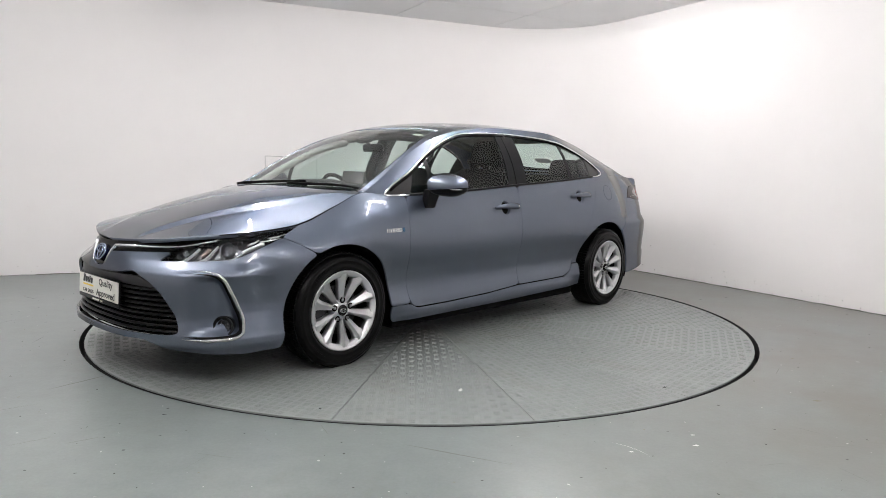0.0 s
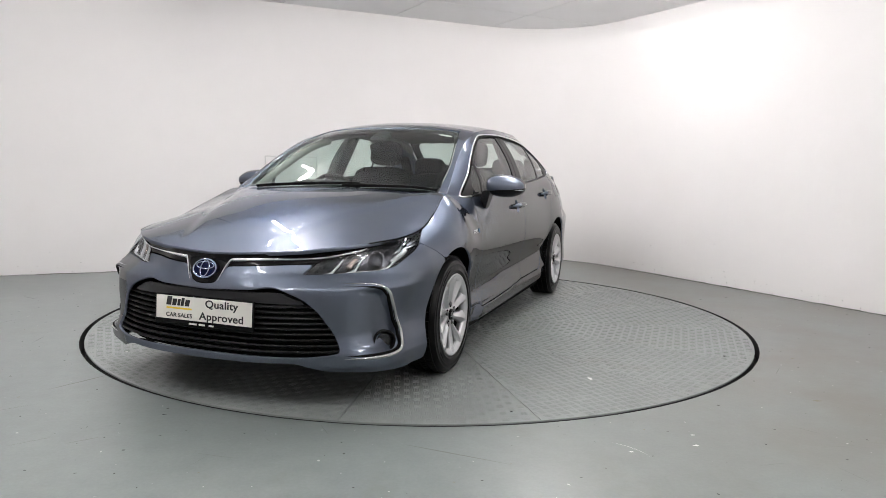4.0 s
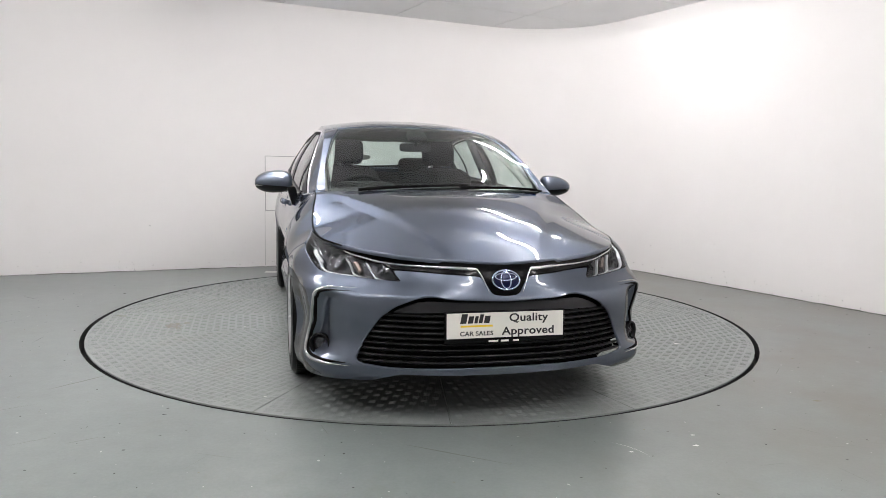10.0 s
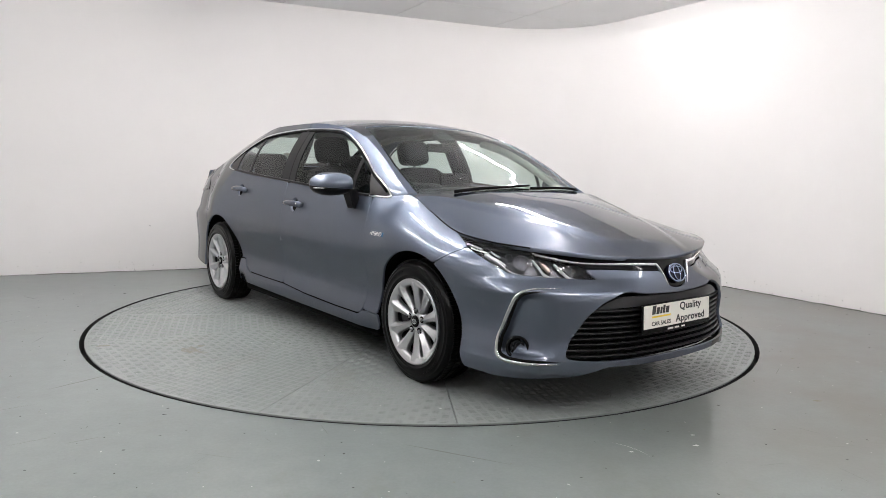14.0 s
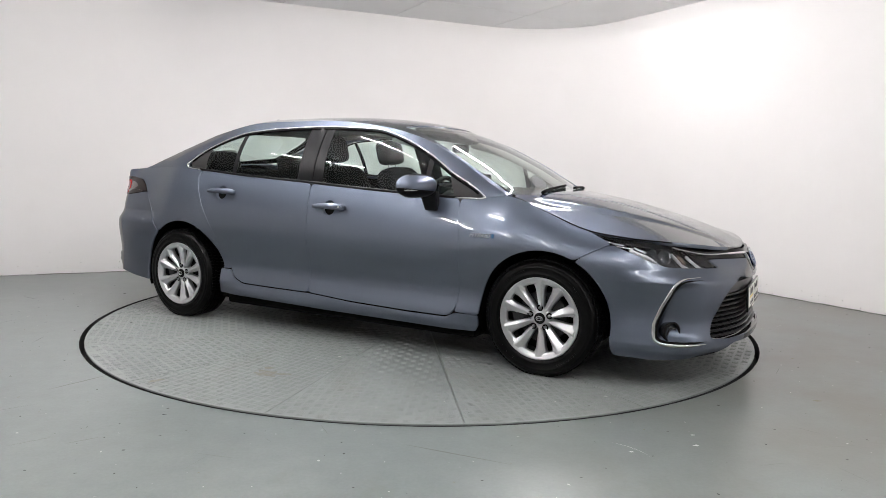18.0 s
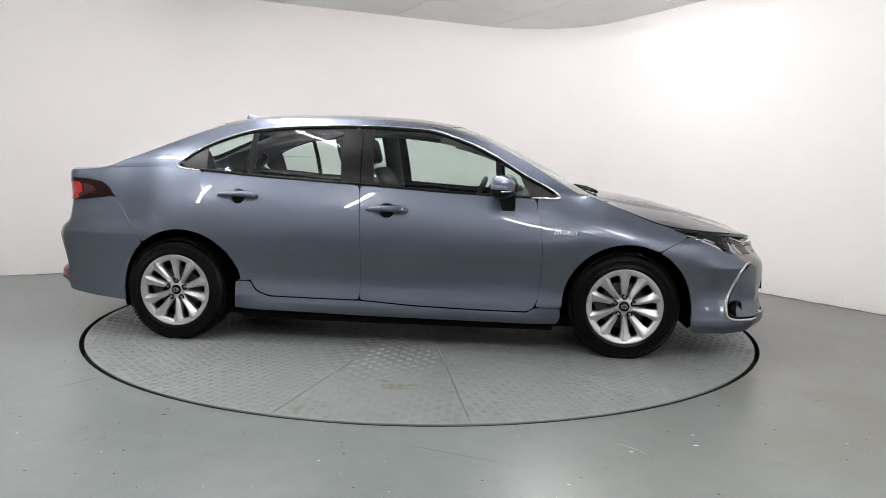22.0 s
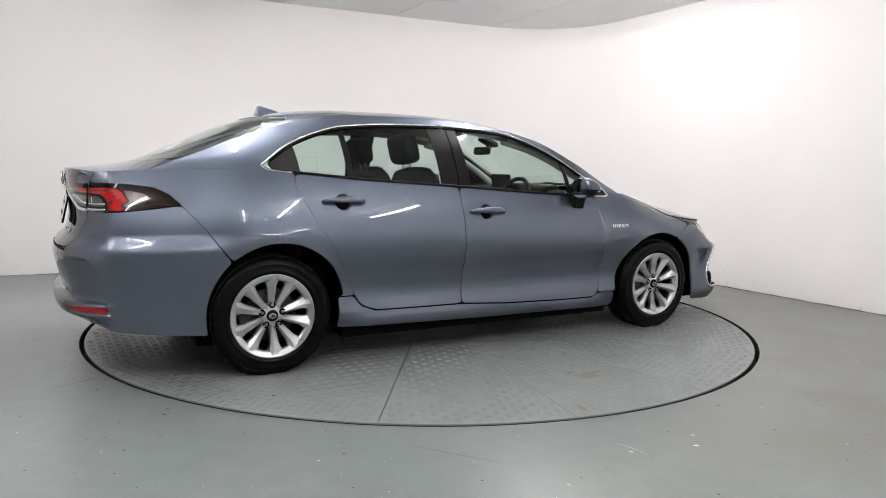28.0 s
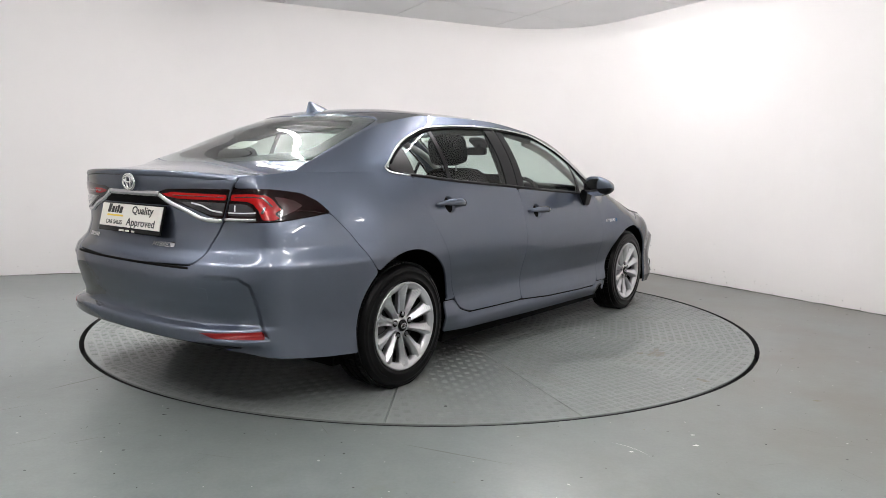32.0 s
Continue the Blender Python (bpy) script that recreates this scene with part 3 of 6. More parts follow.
def room():
    slab_wall("wall_curved", [END_L, *BEND, END_R], "white painted wall with a rounded corner", True)
    slab_wall("wall_back", [END_R, BACK], "plain white wall behind the camera")
    slab_wall("wall_side", [BACK, END_L], "plain white side wall")
    # floor with the round opening of the turntable
    out = np.array([(p.x, p.y) for p in PLAN])
    if np.sum(out[:, 0] * np.roll(out[:, 1], -1) - np.roll(out[:, 0], -1) * out[:, 1]) < 0:
        out = out[::-1]
    hole = np.array([(2.275 * math.cos(a), 2.275 * math.sin(a)) for a in np.linspace(0, 2 * math.pi, 161)[:-1]])
    v, f = fill(out, [hole], 0.9)
    me = bpy.data.meshes.new("floor")
    me.from_pydata([(a, b, 0) for a, b in v], [], [tuple(t) for t in f])
    me.materials.append(FLOOR)
    tagged(new("floor", me), "worn grey-green painted concrete floor", "floor", kind="structure")
    # the pit's wall and bottom
    bm = turned([(2.275, 0.0), (2.277, -0.004), (2.277, -0.10), (0.001, -0.10)], 160, "z")
    tagged(link("turntable_pit", bm, SEAM), "dark pit round the turntable", "pit", kind="structure")
    # ceiling boards with open joints, one mesh, a dark void above
    bm = bmesh.new()
    ax, ay = Vector((0.889, 0.458)), Vector((-0.458, 0.889))
    base = Vector((0.0, 2.16))
    for i in range(-10, 5):
        for j in range(-16, 4):
            c = base + ax * (1.22 * i + 0.61) + ay * (1.22 * j + 0.61)
            bmesh.ops.create_cube(bm, size=1, matrix=Matrix.Translation((c.x, c.y, HIGH + 0.01)) @ pose(0, 0, 0, 0, 0, 27.25) @ Matrix.Diagonal((1.210, 1.210, 0.02, 1)))
    tagged(link("ceiling", bm, CEIL), "pale grey ceiling boards with thin joints", "ceiling", kind="structure")
    bm = bmesh.new()
    bmesh.ops.create_cube(bm, size=1, matrix=pose(0, -5.0, HIGH + 0.06) @ Matrix.Diagonal((30, 30, 0.04, 1)))
    tagged(link("ceiling_void", bm, SEAM), "dark void above the ceiling", "ceiling", kind="structure")
    # the dark, uneven joint between wall and floor
    rnd = random.Random(31)
    line = [END_L + (BEND[0] - END_L) * k / 110 for k in range(110)] + list(BEND) + [BEND[-1] + (END_R - BEND[-1]) * k / 170 for k in range(1, 171)]
    bm = bmesh.new()
    rows = []
    for i, p in enumerate(line):
        q = line[min(i + 1, len(line) - 1)] - line[max(i - 1, 0)]
        n = Vector((q.y, -q.x)).normalized()
        h, d = rnd.uniform(0.002, 0.008), rnd.uniform(0.003, 0.009)
        rows.append([bm.verts.new(v) for v in ((p.x + n.x * 0.0015, p.y + n.y * 0.0015, h), (p.x + n.x * 0.002, p.y + n.y * 0.002, 0.0015), (p.x + n.x * d, p.y + n.y * d, 0.0013))])
    for a, b in zip(rows, rows[1:]):
        bm.faces.new((a[0], b[0], b[1], a[1])), bm.faces.new((a[1], b[1], b[2], a[2]))
    tagged(link("floor_joint", bm, GRIT), "dark uneven joint between wall and floor", "trim", kind="structure")
    # access panel in the straight wall
    t, n = Vector((0.926, 0.378, 0)), Vector((0.378, -0.926, 0))
    o = Vector((1.66, 3.77, 0))
    rot = Matrix((t, Vector((0, 0, 1)), n)).transposed().to_4x4()
    s0, s1, z0, z1 = HATCH
    m = Matrix.Translation(o + t * (s0 + s1) / 2 + Vector((0, 0, (z0 + z1) / 2))) @ rot
    frame_ob = tagged(link("access_panel", box((s1 - s0, z1 - z0, 0.012), 0.002), WALL), "flush white access panel in the wall", "panel")
    frame_ob.matrix_basis = m @ Matrix.Translation((0, 0, 0.003))
    for x, y, w, h in ((0, (z1 - z0) / 2, s1 - s0, 0.004), (0, -(z1 - z0) / 2, s1 - s0, 0.004), ((s1 - s0) / 2, 0, 0.004, z1 - z0), (-(s1 - s0) / 2, 0, 0.004, z1 - z0)):
        part("edge_gap", box((w + 0.002, h + 0.002, 0.004), 0, Matrix.Translation((x, y, 0.0082))), GAPGREY, frame_ob)
    seam = tagged(link("wall_seam", box((0.003, z0 - 0.03, 0.003), 0), GAPGREY), "thin vertical joint in the white wall below the access panel", "joint", kind="structure")
    seam.matrix_basis = Matrix.Translation(o + t * (s0 - 0.004) + Vector((0, 0, (z0 + 0.012) / 2))) @ rot


HATCH = (-3.643, -3.09, 0.605, 1.182)
GAPGREY = mat("shaded_joint", (0.38, 0.38, 0.37), 0.8)
room()


# ---------------------------------------------------------------- the turntable
def wedge_mesh():
    """One of sixteen plates: a flat wedge with five-bar tread."""
    r0, r1, half = 0.32, 2.243, radians(11.25)
    g = 0.0022
    bm = bmesh.new()
    inner = [(r0 * math.cos(a), r0 * math.sin(a)) for a in np.linspace(half - g / r0, -half + g / r0, 5)]
    outer = [(r1 * math.cos(a), r1 * math.sin(a)) for a in np.linspace(-half + g / r1, half - g / r1, 14)]
    loop = inner + outer
    hi = [bm.verts.new((x, y, 0.0)) for x, y in loop]
    lo = [bm.verts.new((x, y, -0.012)) for x, y in loop]
    bm.faces.new(hi)
    for i in range(len(loop)):
        j = (i + 1) % len(loop)
        bm.faces.new((hi[i], lo[i], lo[j], hi[j]))
    me = bpy.data.meshes.new("plate")
    bm.to_mesh(me)
    bm.free()
    me.materials.append(PLATE)
    V, F = [], []
    cell = 0.047
    lim = math.tan(half)
    for i in range(int(r1 / cell) + 1):
        for j in range(-11, 12):
            cx, cy = i * cell, j * cell
            turn_c = (i + j) % 2
            for b in range(5):
                d = (b - 2) * 0.0080
                L, wd = 0.0175, 0.0024
                pts = []
                for sx, sy in ((-1, -1), (1, -1), (1, 1), (-1, 1)):
                    px, py = (cx + d + sx * wd, cy + sy * L) if turn_c else (cx + sx * L, cy + d + sy * wd)
                    pts.append((px, py))
                if any(x < r0 + 0.01 or math.hypot(x, y) > r1 - 0.006 or abs(y) > (x * lim - 0.004) for x, y in pts):
                    continue
                k = len(V)
                mx, my = sum(p[0] for p in pts) / 4, sum(p[1] for p in pts) / 4
                V += [(x, y, 0.0) for x, y in pts] + [(mx + (x - mx) * 0.82, my + (y - my) * 0.6, 0.0008) for x, y in pts]
                F += [(k + 4, k + 5, k + 6, k + 7)] + [(k + q, k + (q + 1) % 4, k + 4 + (q + 1) % 4, k + 4 + q) for q in range(4)]
    tr = bpy.data.meshes.new("tread")
    tr.from_pydata(V, [], F)
    tr.materials.append(LUG)
    return me, tr


turntable = tagged(new("turntable"), "round floor turntable of sixteen grey-green tread-plate wedges", "turntable")
plate_me, tread_me = wedge_mesh()
for i in range(16):
    p = new("plate", plate_me)
    p.parent = turntable
    p.matrix_basis = pose(0, 0, 0, 0, 0, 12.5 + 11.25 + 22.5 * i)
    q = new("tread", tread_me)
    q.parent = p
part("hub_plate", turned([(0.001, 0.0), (0.318, 0.0), (0.318, -0.02)], 48, "z"), PLATE, turntable)
part("rim_band", turned([(2.2432, 0.0), (2.2470, -0.001), (2.2475, -0.003), (2.2475, -0.007), (2.2432, -0.007)], 160, "z"), PLATE, turntable)
# lower rim face coloured black, for the shade inside the gap
part("shaded_rim_face", turned([(2.2470, -0.006), (2.2470, -0.06), (2.2400, -0.06)], 160, "z"), SEAM, turntable, "rim face down in the gap, painted with its shade")


def blot(name, x, y, r, material, parent, label, seed, thin=1.0, z=0.0012, turn=0.0):
    rnd = random.Random(seed)
    bm = bmesh.new()
    vs = []
    for k in range(14):
        a = 2 * math.pi * k / 14
        q = r * (0.55 + 0.6 * rnd.random())
        px, py = q * math.cos(a), q * math.sin(a) * thin
        c, s = math.cos(turn), math.sin(turn)
        vs.append(bm.verts.new((x + px * c - py * s, y + px * s + py * c, z)))
    bm.faces.new(vs)
    ob = link(name, bm, material, parent)
    ob["label"] = label
    return ob


STAIN = mat("faint_brown_stain", (0.172, 0.160, 0.126), 0.5)
for i, (x, y, r, thin) in enumerate(((0.08, -1.74, 0.085, 0.75), (0.17, -1.70, 0.040, 0.6), (0.02, -1.66, 0.030, 0.8), (-0.29, -2.13, 0.045, 0.5))):
    blot("stain", x, y, r, STAIN, turntable, "faint brown stain on the plates", 8 + i, thin, 0.0005 + 0.0001 * i, 0.4 * i)
blot("paint_chip", 1.13, 1.39, 0.030, CHIP, turntable, "pale chip in the plate paint", 3, 0.35, 0.002, 0.6)
paper = tagged(link("paper_sheet", box((0.42, 0.10, 0.002), 0), CHIP), "flat strip of white paper lying on the floor by the wall", "paper")
paper.matrix_basis = pose(-1.42, 2.02, 0.0015, 0, 0, 3)
for i in range(16):
    rnd = random.Random(50 + i)
    a, r = rnd.random() * 6.28, 0.6 + 1.6 * rnd.random()
    blot("dirt_spot", r * math.cos(a), r * math.sin(a), 0.008 + 0.008 * rnd.random(), SEAM, turntable, "dark grit", i, 0.7, 0.0022)
floor_marks = [(1.09, -2.45, 0.013, CHIP), (1.12, -2.34, 0.010, CHIP), (1.90, -1.88, 0.022, RUST), (-1.11, -2.17, 0.010, SEAM), (-1.12, -2.55, 0.008, SEAM), (0.81, -2.52, 0.010, CHIP)]
for i, (x, y, r, mt) in enumerate(floor_marks):
    tagged(blot("floor_mark", x, y, r, mt, None, "", 20 + i, 0.6), "small chipped mark in the floor paint", "mark", "marks on the floor")


def scratch():
    """A thin pale curved scratch in the floor paint."""
    bm = bmesh.new()
    rnd = random.Random(77)
    last = None
    for k in range(15):
        u = k / 14
        x = 0.76 + 0.11 * u + 0.012 * math.sin(math.pi * u)
        y = -2.43 - 0.13 * u + 0.012 * math.sin(math.pi * u)
        w = 0.0002 + 0.0007 * math.sin(math.pi * u) * (0.4 + 0.6 * rnd.random())
        pair = (bm.verts.new((x - w, y - w * 0.7, 0.0011)), bm.verts.new((x + w, y + w * 0.7, 0.0011)))
        if last:
            bm.faces.new((last[0], pair[0], pair[1], last[1]))
        last = pair
    tagged(link("floor_scratch", bm, CHIP), "thin pale curved scratch in the floor paint", "mark")


scratch()


def grit(name, label, material, count, seed, lo, hi, inside, parent=None, flat=(0.12, 1.0)):
    """Fine specks, scratches and chips lying on the floor or on the plates."""
    rnd = random.Random(seed)
    V, F = [], []
    while len(F) < count:
        x, y = rnd.uniform(-4.5, 4.5), rnd.uniform(-3.9, 2.6)
        d = math.hypot(x, y)
        if (inside and d > 2.2) or (not inside and d < 2.33) or y > 2.5 - abs(x) * 0.5:
            continue
        r = rnd.uniform(lo, hi) * (2.2 if rnd.random() < 0.06 else 1)
        thin, turn = rnd.uniform(*flat), rnd.random() * 6.28
        k = len(V)
        for j in range(7):
            a = 2 * math.pi * j / 7
            q = r * rnd.uniform(0.5, 1.1)
            px, py = q * math.cos(a), q * math.sin(a) * thin
            V.append((x + px * math.cos(turn) - py * math.sin(turn), y + px * math.sin(turn) + py * math.cos(turn), 0.0022 if inside else 0.0011))
        F.append(tuple(range(k, k + 7)))
    me = bpy.data.meshes.new(name)
    me.from_pydata(V, [], F)
    me.materials.append(material)
    ob = new(name, me)
    if parent:
        ob.parent = parent
        tagged(ob, kind="stuff")
    else:
        tagged(ob, label, "grit", kind="stuff")
    return ob


grit("dark_grit", "scattered dark specks and scratches on the floor paint", GRIT, 700, 11, 0.002, 0.009, False)
grit("pale_chips", "scattered pale chips in the floor paint", PALE, 420, 12, 0.002, 0.008, False)
grit("rusty_specks", "scattered brown specks on the floor paint", RUST, 80, 13, 0.003, 0.011, False)
grit("scratches", "faint long scratches in the floor paint", SCRATCH, 110, 16, 0.03, 0.11, False, flat=(0.012, 0.035))
grit("dark_grit", "", GRIT, 120, 14, 0.0015, 0.005, True, turntable)
grit("pale_chips", "", PALE, 120, 15, 0.002, 0.006, True, turntable)


def wall_scuffs():
    """Small scuffs, flaking and dirt low on the wall, fewer higher up."""
    rnd = random.Random(44)
    V, F = [], []
    for i in range(420):
        if i % 2:
            s, o, al = rnd.uniform(1.0, 7.5), CORNER, ALONG_R
        else:
            s, o, al = rnd.uniform(1.2, 8.0), CORNER, ALONG_L
        n = Vector((-al.y, al.x))
        if n.dot(-CORNER) < 0:
            n = -n
        z = 0.004 + (rnd.random() ** 3) * (0.10 if i % 9 else 1.0)
        r, thin = rnd.uniform(0.002, 0.008), rnd.uniform(0.25, 1.0)
        k = len(V)
        for j in range(6):
            a = 2 * math.pi * j / 6
            q = r * rnd.uniform(0.5, 1.2)
            p = o + al * (s + q * math.cos(a)) + n * 0.0016
            V.append((p.x, p.y, max(0.002, z + q * thin * math.sin(a))))
        F.append(tuple(range(k, k + 6)))
    me = bpy.data.meshes.new("wall_scuffs")
    me.from_pydata(V, [], F)
    me.materials.append(SCUFF)
    tagged(new("wall_scuffs", me), "small grey scuffs and dirt low on the white wall", "scuffs", kind="stuff")


SCUFF = mat("grey_scuff", (0.34, 0.33, 0.31), 0.7)
wall_scuffs()


# ---------------------------------------------------------------- ceiling battens
def batten(x0, y0, x1, y1, z, material, wide):
    a, b = Vector((x0, y0)), Vector((x1, y1))
    ln = (b - a).length
    ob = tagged(link("light_batten", box((ln + 0.06, 0.028, 0.05), 0.006), HOUSING), "lit white batten light hanging unseen below the ceiling", "light", "ceiling lights")
    ob.matrix_basis = pose((x0 + x1) / 2, (y0 + y1) / 2, z + 0.03, 0, 0, math.degrees(math.atan2(y1 - y0, x1 - x0)))
    t = part("tube", turned([(0.0005, -ln / 2), (wide / 2, -ln / 2), (wide / 2, ln / 2), (0.0005, ln / 2)], 12, "x"), material, ob)
    t.matrix_basis = Matrix.Translation((0, 0, -0.026 - wide / 2))
    for s in (-0.4, 0.4):
        part("hanger", box((0.008, 0.008, HIGH - z - 0.055), 0), HOUSING, ob).matrix_basis = Matrix.Translation((s * ln, 0, 0.025 + (HIGH - z - 0.055) / 2))


for q in BATTENS:
    batten(*q, 2.67, TUBE, 0.038)
for q in HALL_BATTENS:
    batten(*q, 2.60, HALL_TUBE, 0.060)


# ---------------------------------------------------------------- the car
car = tagged(new("car"), "slate blue-grey metallic four-door saloon car standing on the turntable", "car")
body = new("body")
body.parent = car

LAMP_TOP = [(1.325, 0.768), (1.215, 0.757), (1.08, 0.746), (0.93, 0.732), (0.83, 0.720), (0.681, 0.694), (0.60, 0.672), (0.542, 0.652), (0.465, 0.600)]
LAMP_LOW = [(0.58, 0.603), (0.706, 0.608), (0.80, 0.613), (0.90, 0.619), (0.965, 0.629), (1.03, 0.650), (1.09, 0.676), (1.205, 0.719)]
LAMP = LAMP_TOP + LAMP_LOW
GRILLE = [(0, 0.527), (0.244, 0.537), (0.311, 0.552), (0.361, 0.551), (0.479, 0.503), (0.546, 0.452), (0.622, 0.347), (0.650, 0.279),
          (0.63, 0.262), (0.496, 0.250), (0.235, 0.250), (0, 0.250)]
FA, RA = (1.553, 0.30, 0.37), (4.225, 0.315, 0.37)


def front_end():
    half = [(0, 0.548), (0.062, 0.555), (0.076, 0.585), (0.110, 0.629), (0.244, 0.633), (0.40, 0.638), (0.520, 0.641), (0.460, 0.599),
            *LAMP_LOW, (1.296, 0.676)] + arch(*FA, 62, -10, 14) + [(1.172, 0.17), (1.0, 0.163), (0.80, 0.17), (0.60, 0.18),
            (0.52, 0.205), (0.45, 0.225), (0.24, 0.222), (0, 0.22)]
    put("front_bumper", [sheet(lower, mirrored(half), 0.016, [mirrored(GRILLE)], radius=0.012, gap=0.0012)], PAINT, car)
    # dark backing of the grille, its slats and its upper bar
    back = [(0, 0.545), (0.36, 0.565), (0.50, 0.51), (0.645, 0.35), (0.67, 0.27), (0.5, 0.235), (0, 0.235)]
    grille = put("grille", [sheet(lower, mirrored(back), 0.04, off=-0.055, lip=0)], MATT, car, "black plastic lower grille with horizontal slats")
    put("grille_bar", [sheet(lower, mirrored([(0, 0.520), (0.25, 0.528), (0.36, 0.535), (0.47, 0.494), (0.50, 0.472), (0.30, 0.476), (0, 0.478)]), 0.03, off=-0.022, lip=0.03)], GRILLE_BAR, grille)
    for k in range(9):
        z = 0.462 - 0.0245 * k
        wide = float(np.interp(z, (0.25, 0.279, 0.347, 0.452, 0.503), (0.60, 0.648, 0.618, 0.542, 0.478)))
        path = [(u, z + 0.004 * (u / wide) ** 2) for u in np.linspace(-wide, wide, 41)]
        strip("slat", lambda a, b: lower(a, b) - np.stack([0.03 * np.ones_like(a), 0 * a, 0 * a], -1), path, 0.013, 0.012, SLAT, grille, sides=(1,))
    # the black band under the hood's edge, and the bright bars in it
    band = [(0, 0.678), (0.30, 0.688), (0.60, 0.704), (0.80, 0.722), (0.95, 0.737), (1.10, 0.752), (1.22, 0.763), *LAMP_TOP[1:8], (0.525, 0.646), (0.40, 0.642), (0.244, 0.637),
            (0.113, 0.632), (0.080, 0.586), (0.066, 0.559), (0, 0.552)]

    def face(u, z):
        # the band stands upright under the bonnet's lip
        u, z = np.asarray(u, float), np.asarray(z, float)
        low = np.interp(np.abs(u), (0, 0.45, 0.60, 0.83, 1.2), (0.652, 0.654, 0.674, 0.721, 0.758))
        p = lower(u, np.minimum(z, low))
        return np.stack([p[..., 0] - 0.3 * np.maximum(z - low, 0), p[..., 1], z], -1)
    trim = put("grille_trim", [sheet(face, mirrored(band), 0.02, off=-0.004, radius=0.008)], GLOSS, car, "gloss black trim band under the bonnet edge")
    bar = smooth_path([(0.80, 0.710), (0.74, 0.698), (0.563, 0.669), (0.40, 0.661), (0.244, 0.660), (0.125, 0.656)], 40)
    strip("chrome_bar", lower, bar, 0.017, 0.010, BRIGHT, trim, taper=np.linspace(0.35, 1.0, 40))
    vee = smooth_path([(0.125, 0.658), (0.108, 0.635), (0.088, 0.592), (0.075, 0.562)], 16)
    strip("chrome_bar", lower, vee, 0.010, 0.010, BRIGHT, trim, taper=np.linspace(1.0, 0.35, 16))
    # oval badge
    m = frame_on(lower, 0, 0.612)
    badge = part("badge", bmesh.new(), GLOSS, car, "blue and chrome oval badge")
    badge.matrix_basis = m @ Matrix.Translation((0, 0, -0.004))
    for nm, rx, ry, tube, mt in (("ring", 0.060, 0.042, 0.0045, BLUECHROME), ("inner_ring", 0.022, 0.037, 0.0036, BLUECHROME), ("cross_ring", 0.046, 0.016, 0.0036, BLUECHROME)):
        pts = [(rx * math.cos(a), ry * math.sin(a) + (0.014 if nm == "cross_ring" else 0), 0.012) for a in np.linspace(0, 2 * math.pi, 41)[:-1]]
        sweep(nm, pts, tube, mt, badge, closed=True)
    bm = turned([(0.0005, 0.011), (0.03, 0.0105), (0.058, 0.010), (0.060, 0.006), (0.060, -0.03)], 40, "z")
    bmesh.ops.transform(bm, matrix=Matrix.Diagonal((1, 0.69, 1, 1)), verts=bm.verts[:])
    part("disc", bm, BLUE, badge)
    # C-shaped bright strips and fog lamps
    c_path = smooth_path(POD, 70)
    tp = np.interp(np.linspace(0, 1, 70), (0, 0.18, 0.3, 0.75, 0.85, 1), (0.04, 0.6, 1, 1, 0.9, 0.05))
    strip("chrome_strip", lower, c_path, 0.019, 0.006, DUSKCHROME, car, "satin chrome C-shaped bumper strip", taper=tp)
    inner = [(u - 0.022 * math.sin(min(1, max(0, (i - 12) / 40)) * math.pi), z + (0.012 if z < 0.3 else -0.012 if z > 0.52 else 0)) for i, (u, z) in enumerate(c_path)]
    strip("strip_backing", lower, inner, 0.016, 0.004, MATT, car, taper=tp)
    for side in (1, -1):
        m = Matrix.Translation((1.998, 0.747 * side, 0.303)) @ pose(0, 0, 0, 0, 90, 36 * side)
        fog = part("fog_lamp", turned([(0.0005, -0.03), (0.046, -0.03), (0.052, 0.012), (0.047, 0.018), (0.040, 0.010), (0.036, -0.012), (0.0005, -0.014)], 32, "z"), GLOSS, car, "round fog lamp in black bezel", True)
        fog.matrix_basis = m
        part("reflector", turned([(0.0005, -0.010), (0.02, -0.006), (0.033, 0.004), (0.030, 0.0)], 24, "z"), DARKSTEEL, fog, smooth=True)
        part("lens", turned([(0.0005, 0.012), (0.02, 0.010), (0.036, 0.004), (0.036, 0.002)], 32, "z"), CLEAR, fog, smooth=True)
    # the lower black valance
    val = [(0, 0.235), (0.45, 0.24), (0.62, 0.20), (0.8, 0.19), (1.1, 0.185), (1.1, 0.168), (0.6, 0.178), (0.5, 0.19), (0, 0.195)]
    put("front_valance", [sheet(lower, mirrored(val), 0.05, off=-0.03, lip=0.02)], MATT, car)


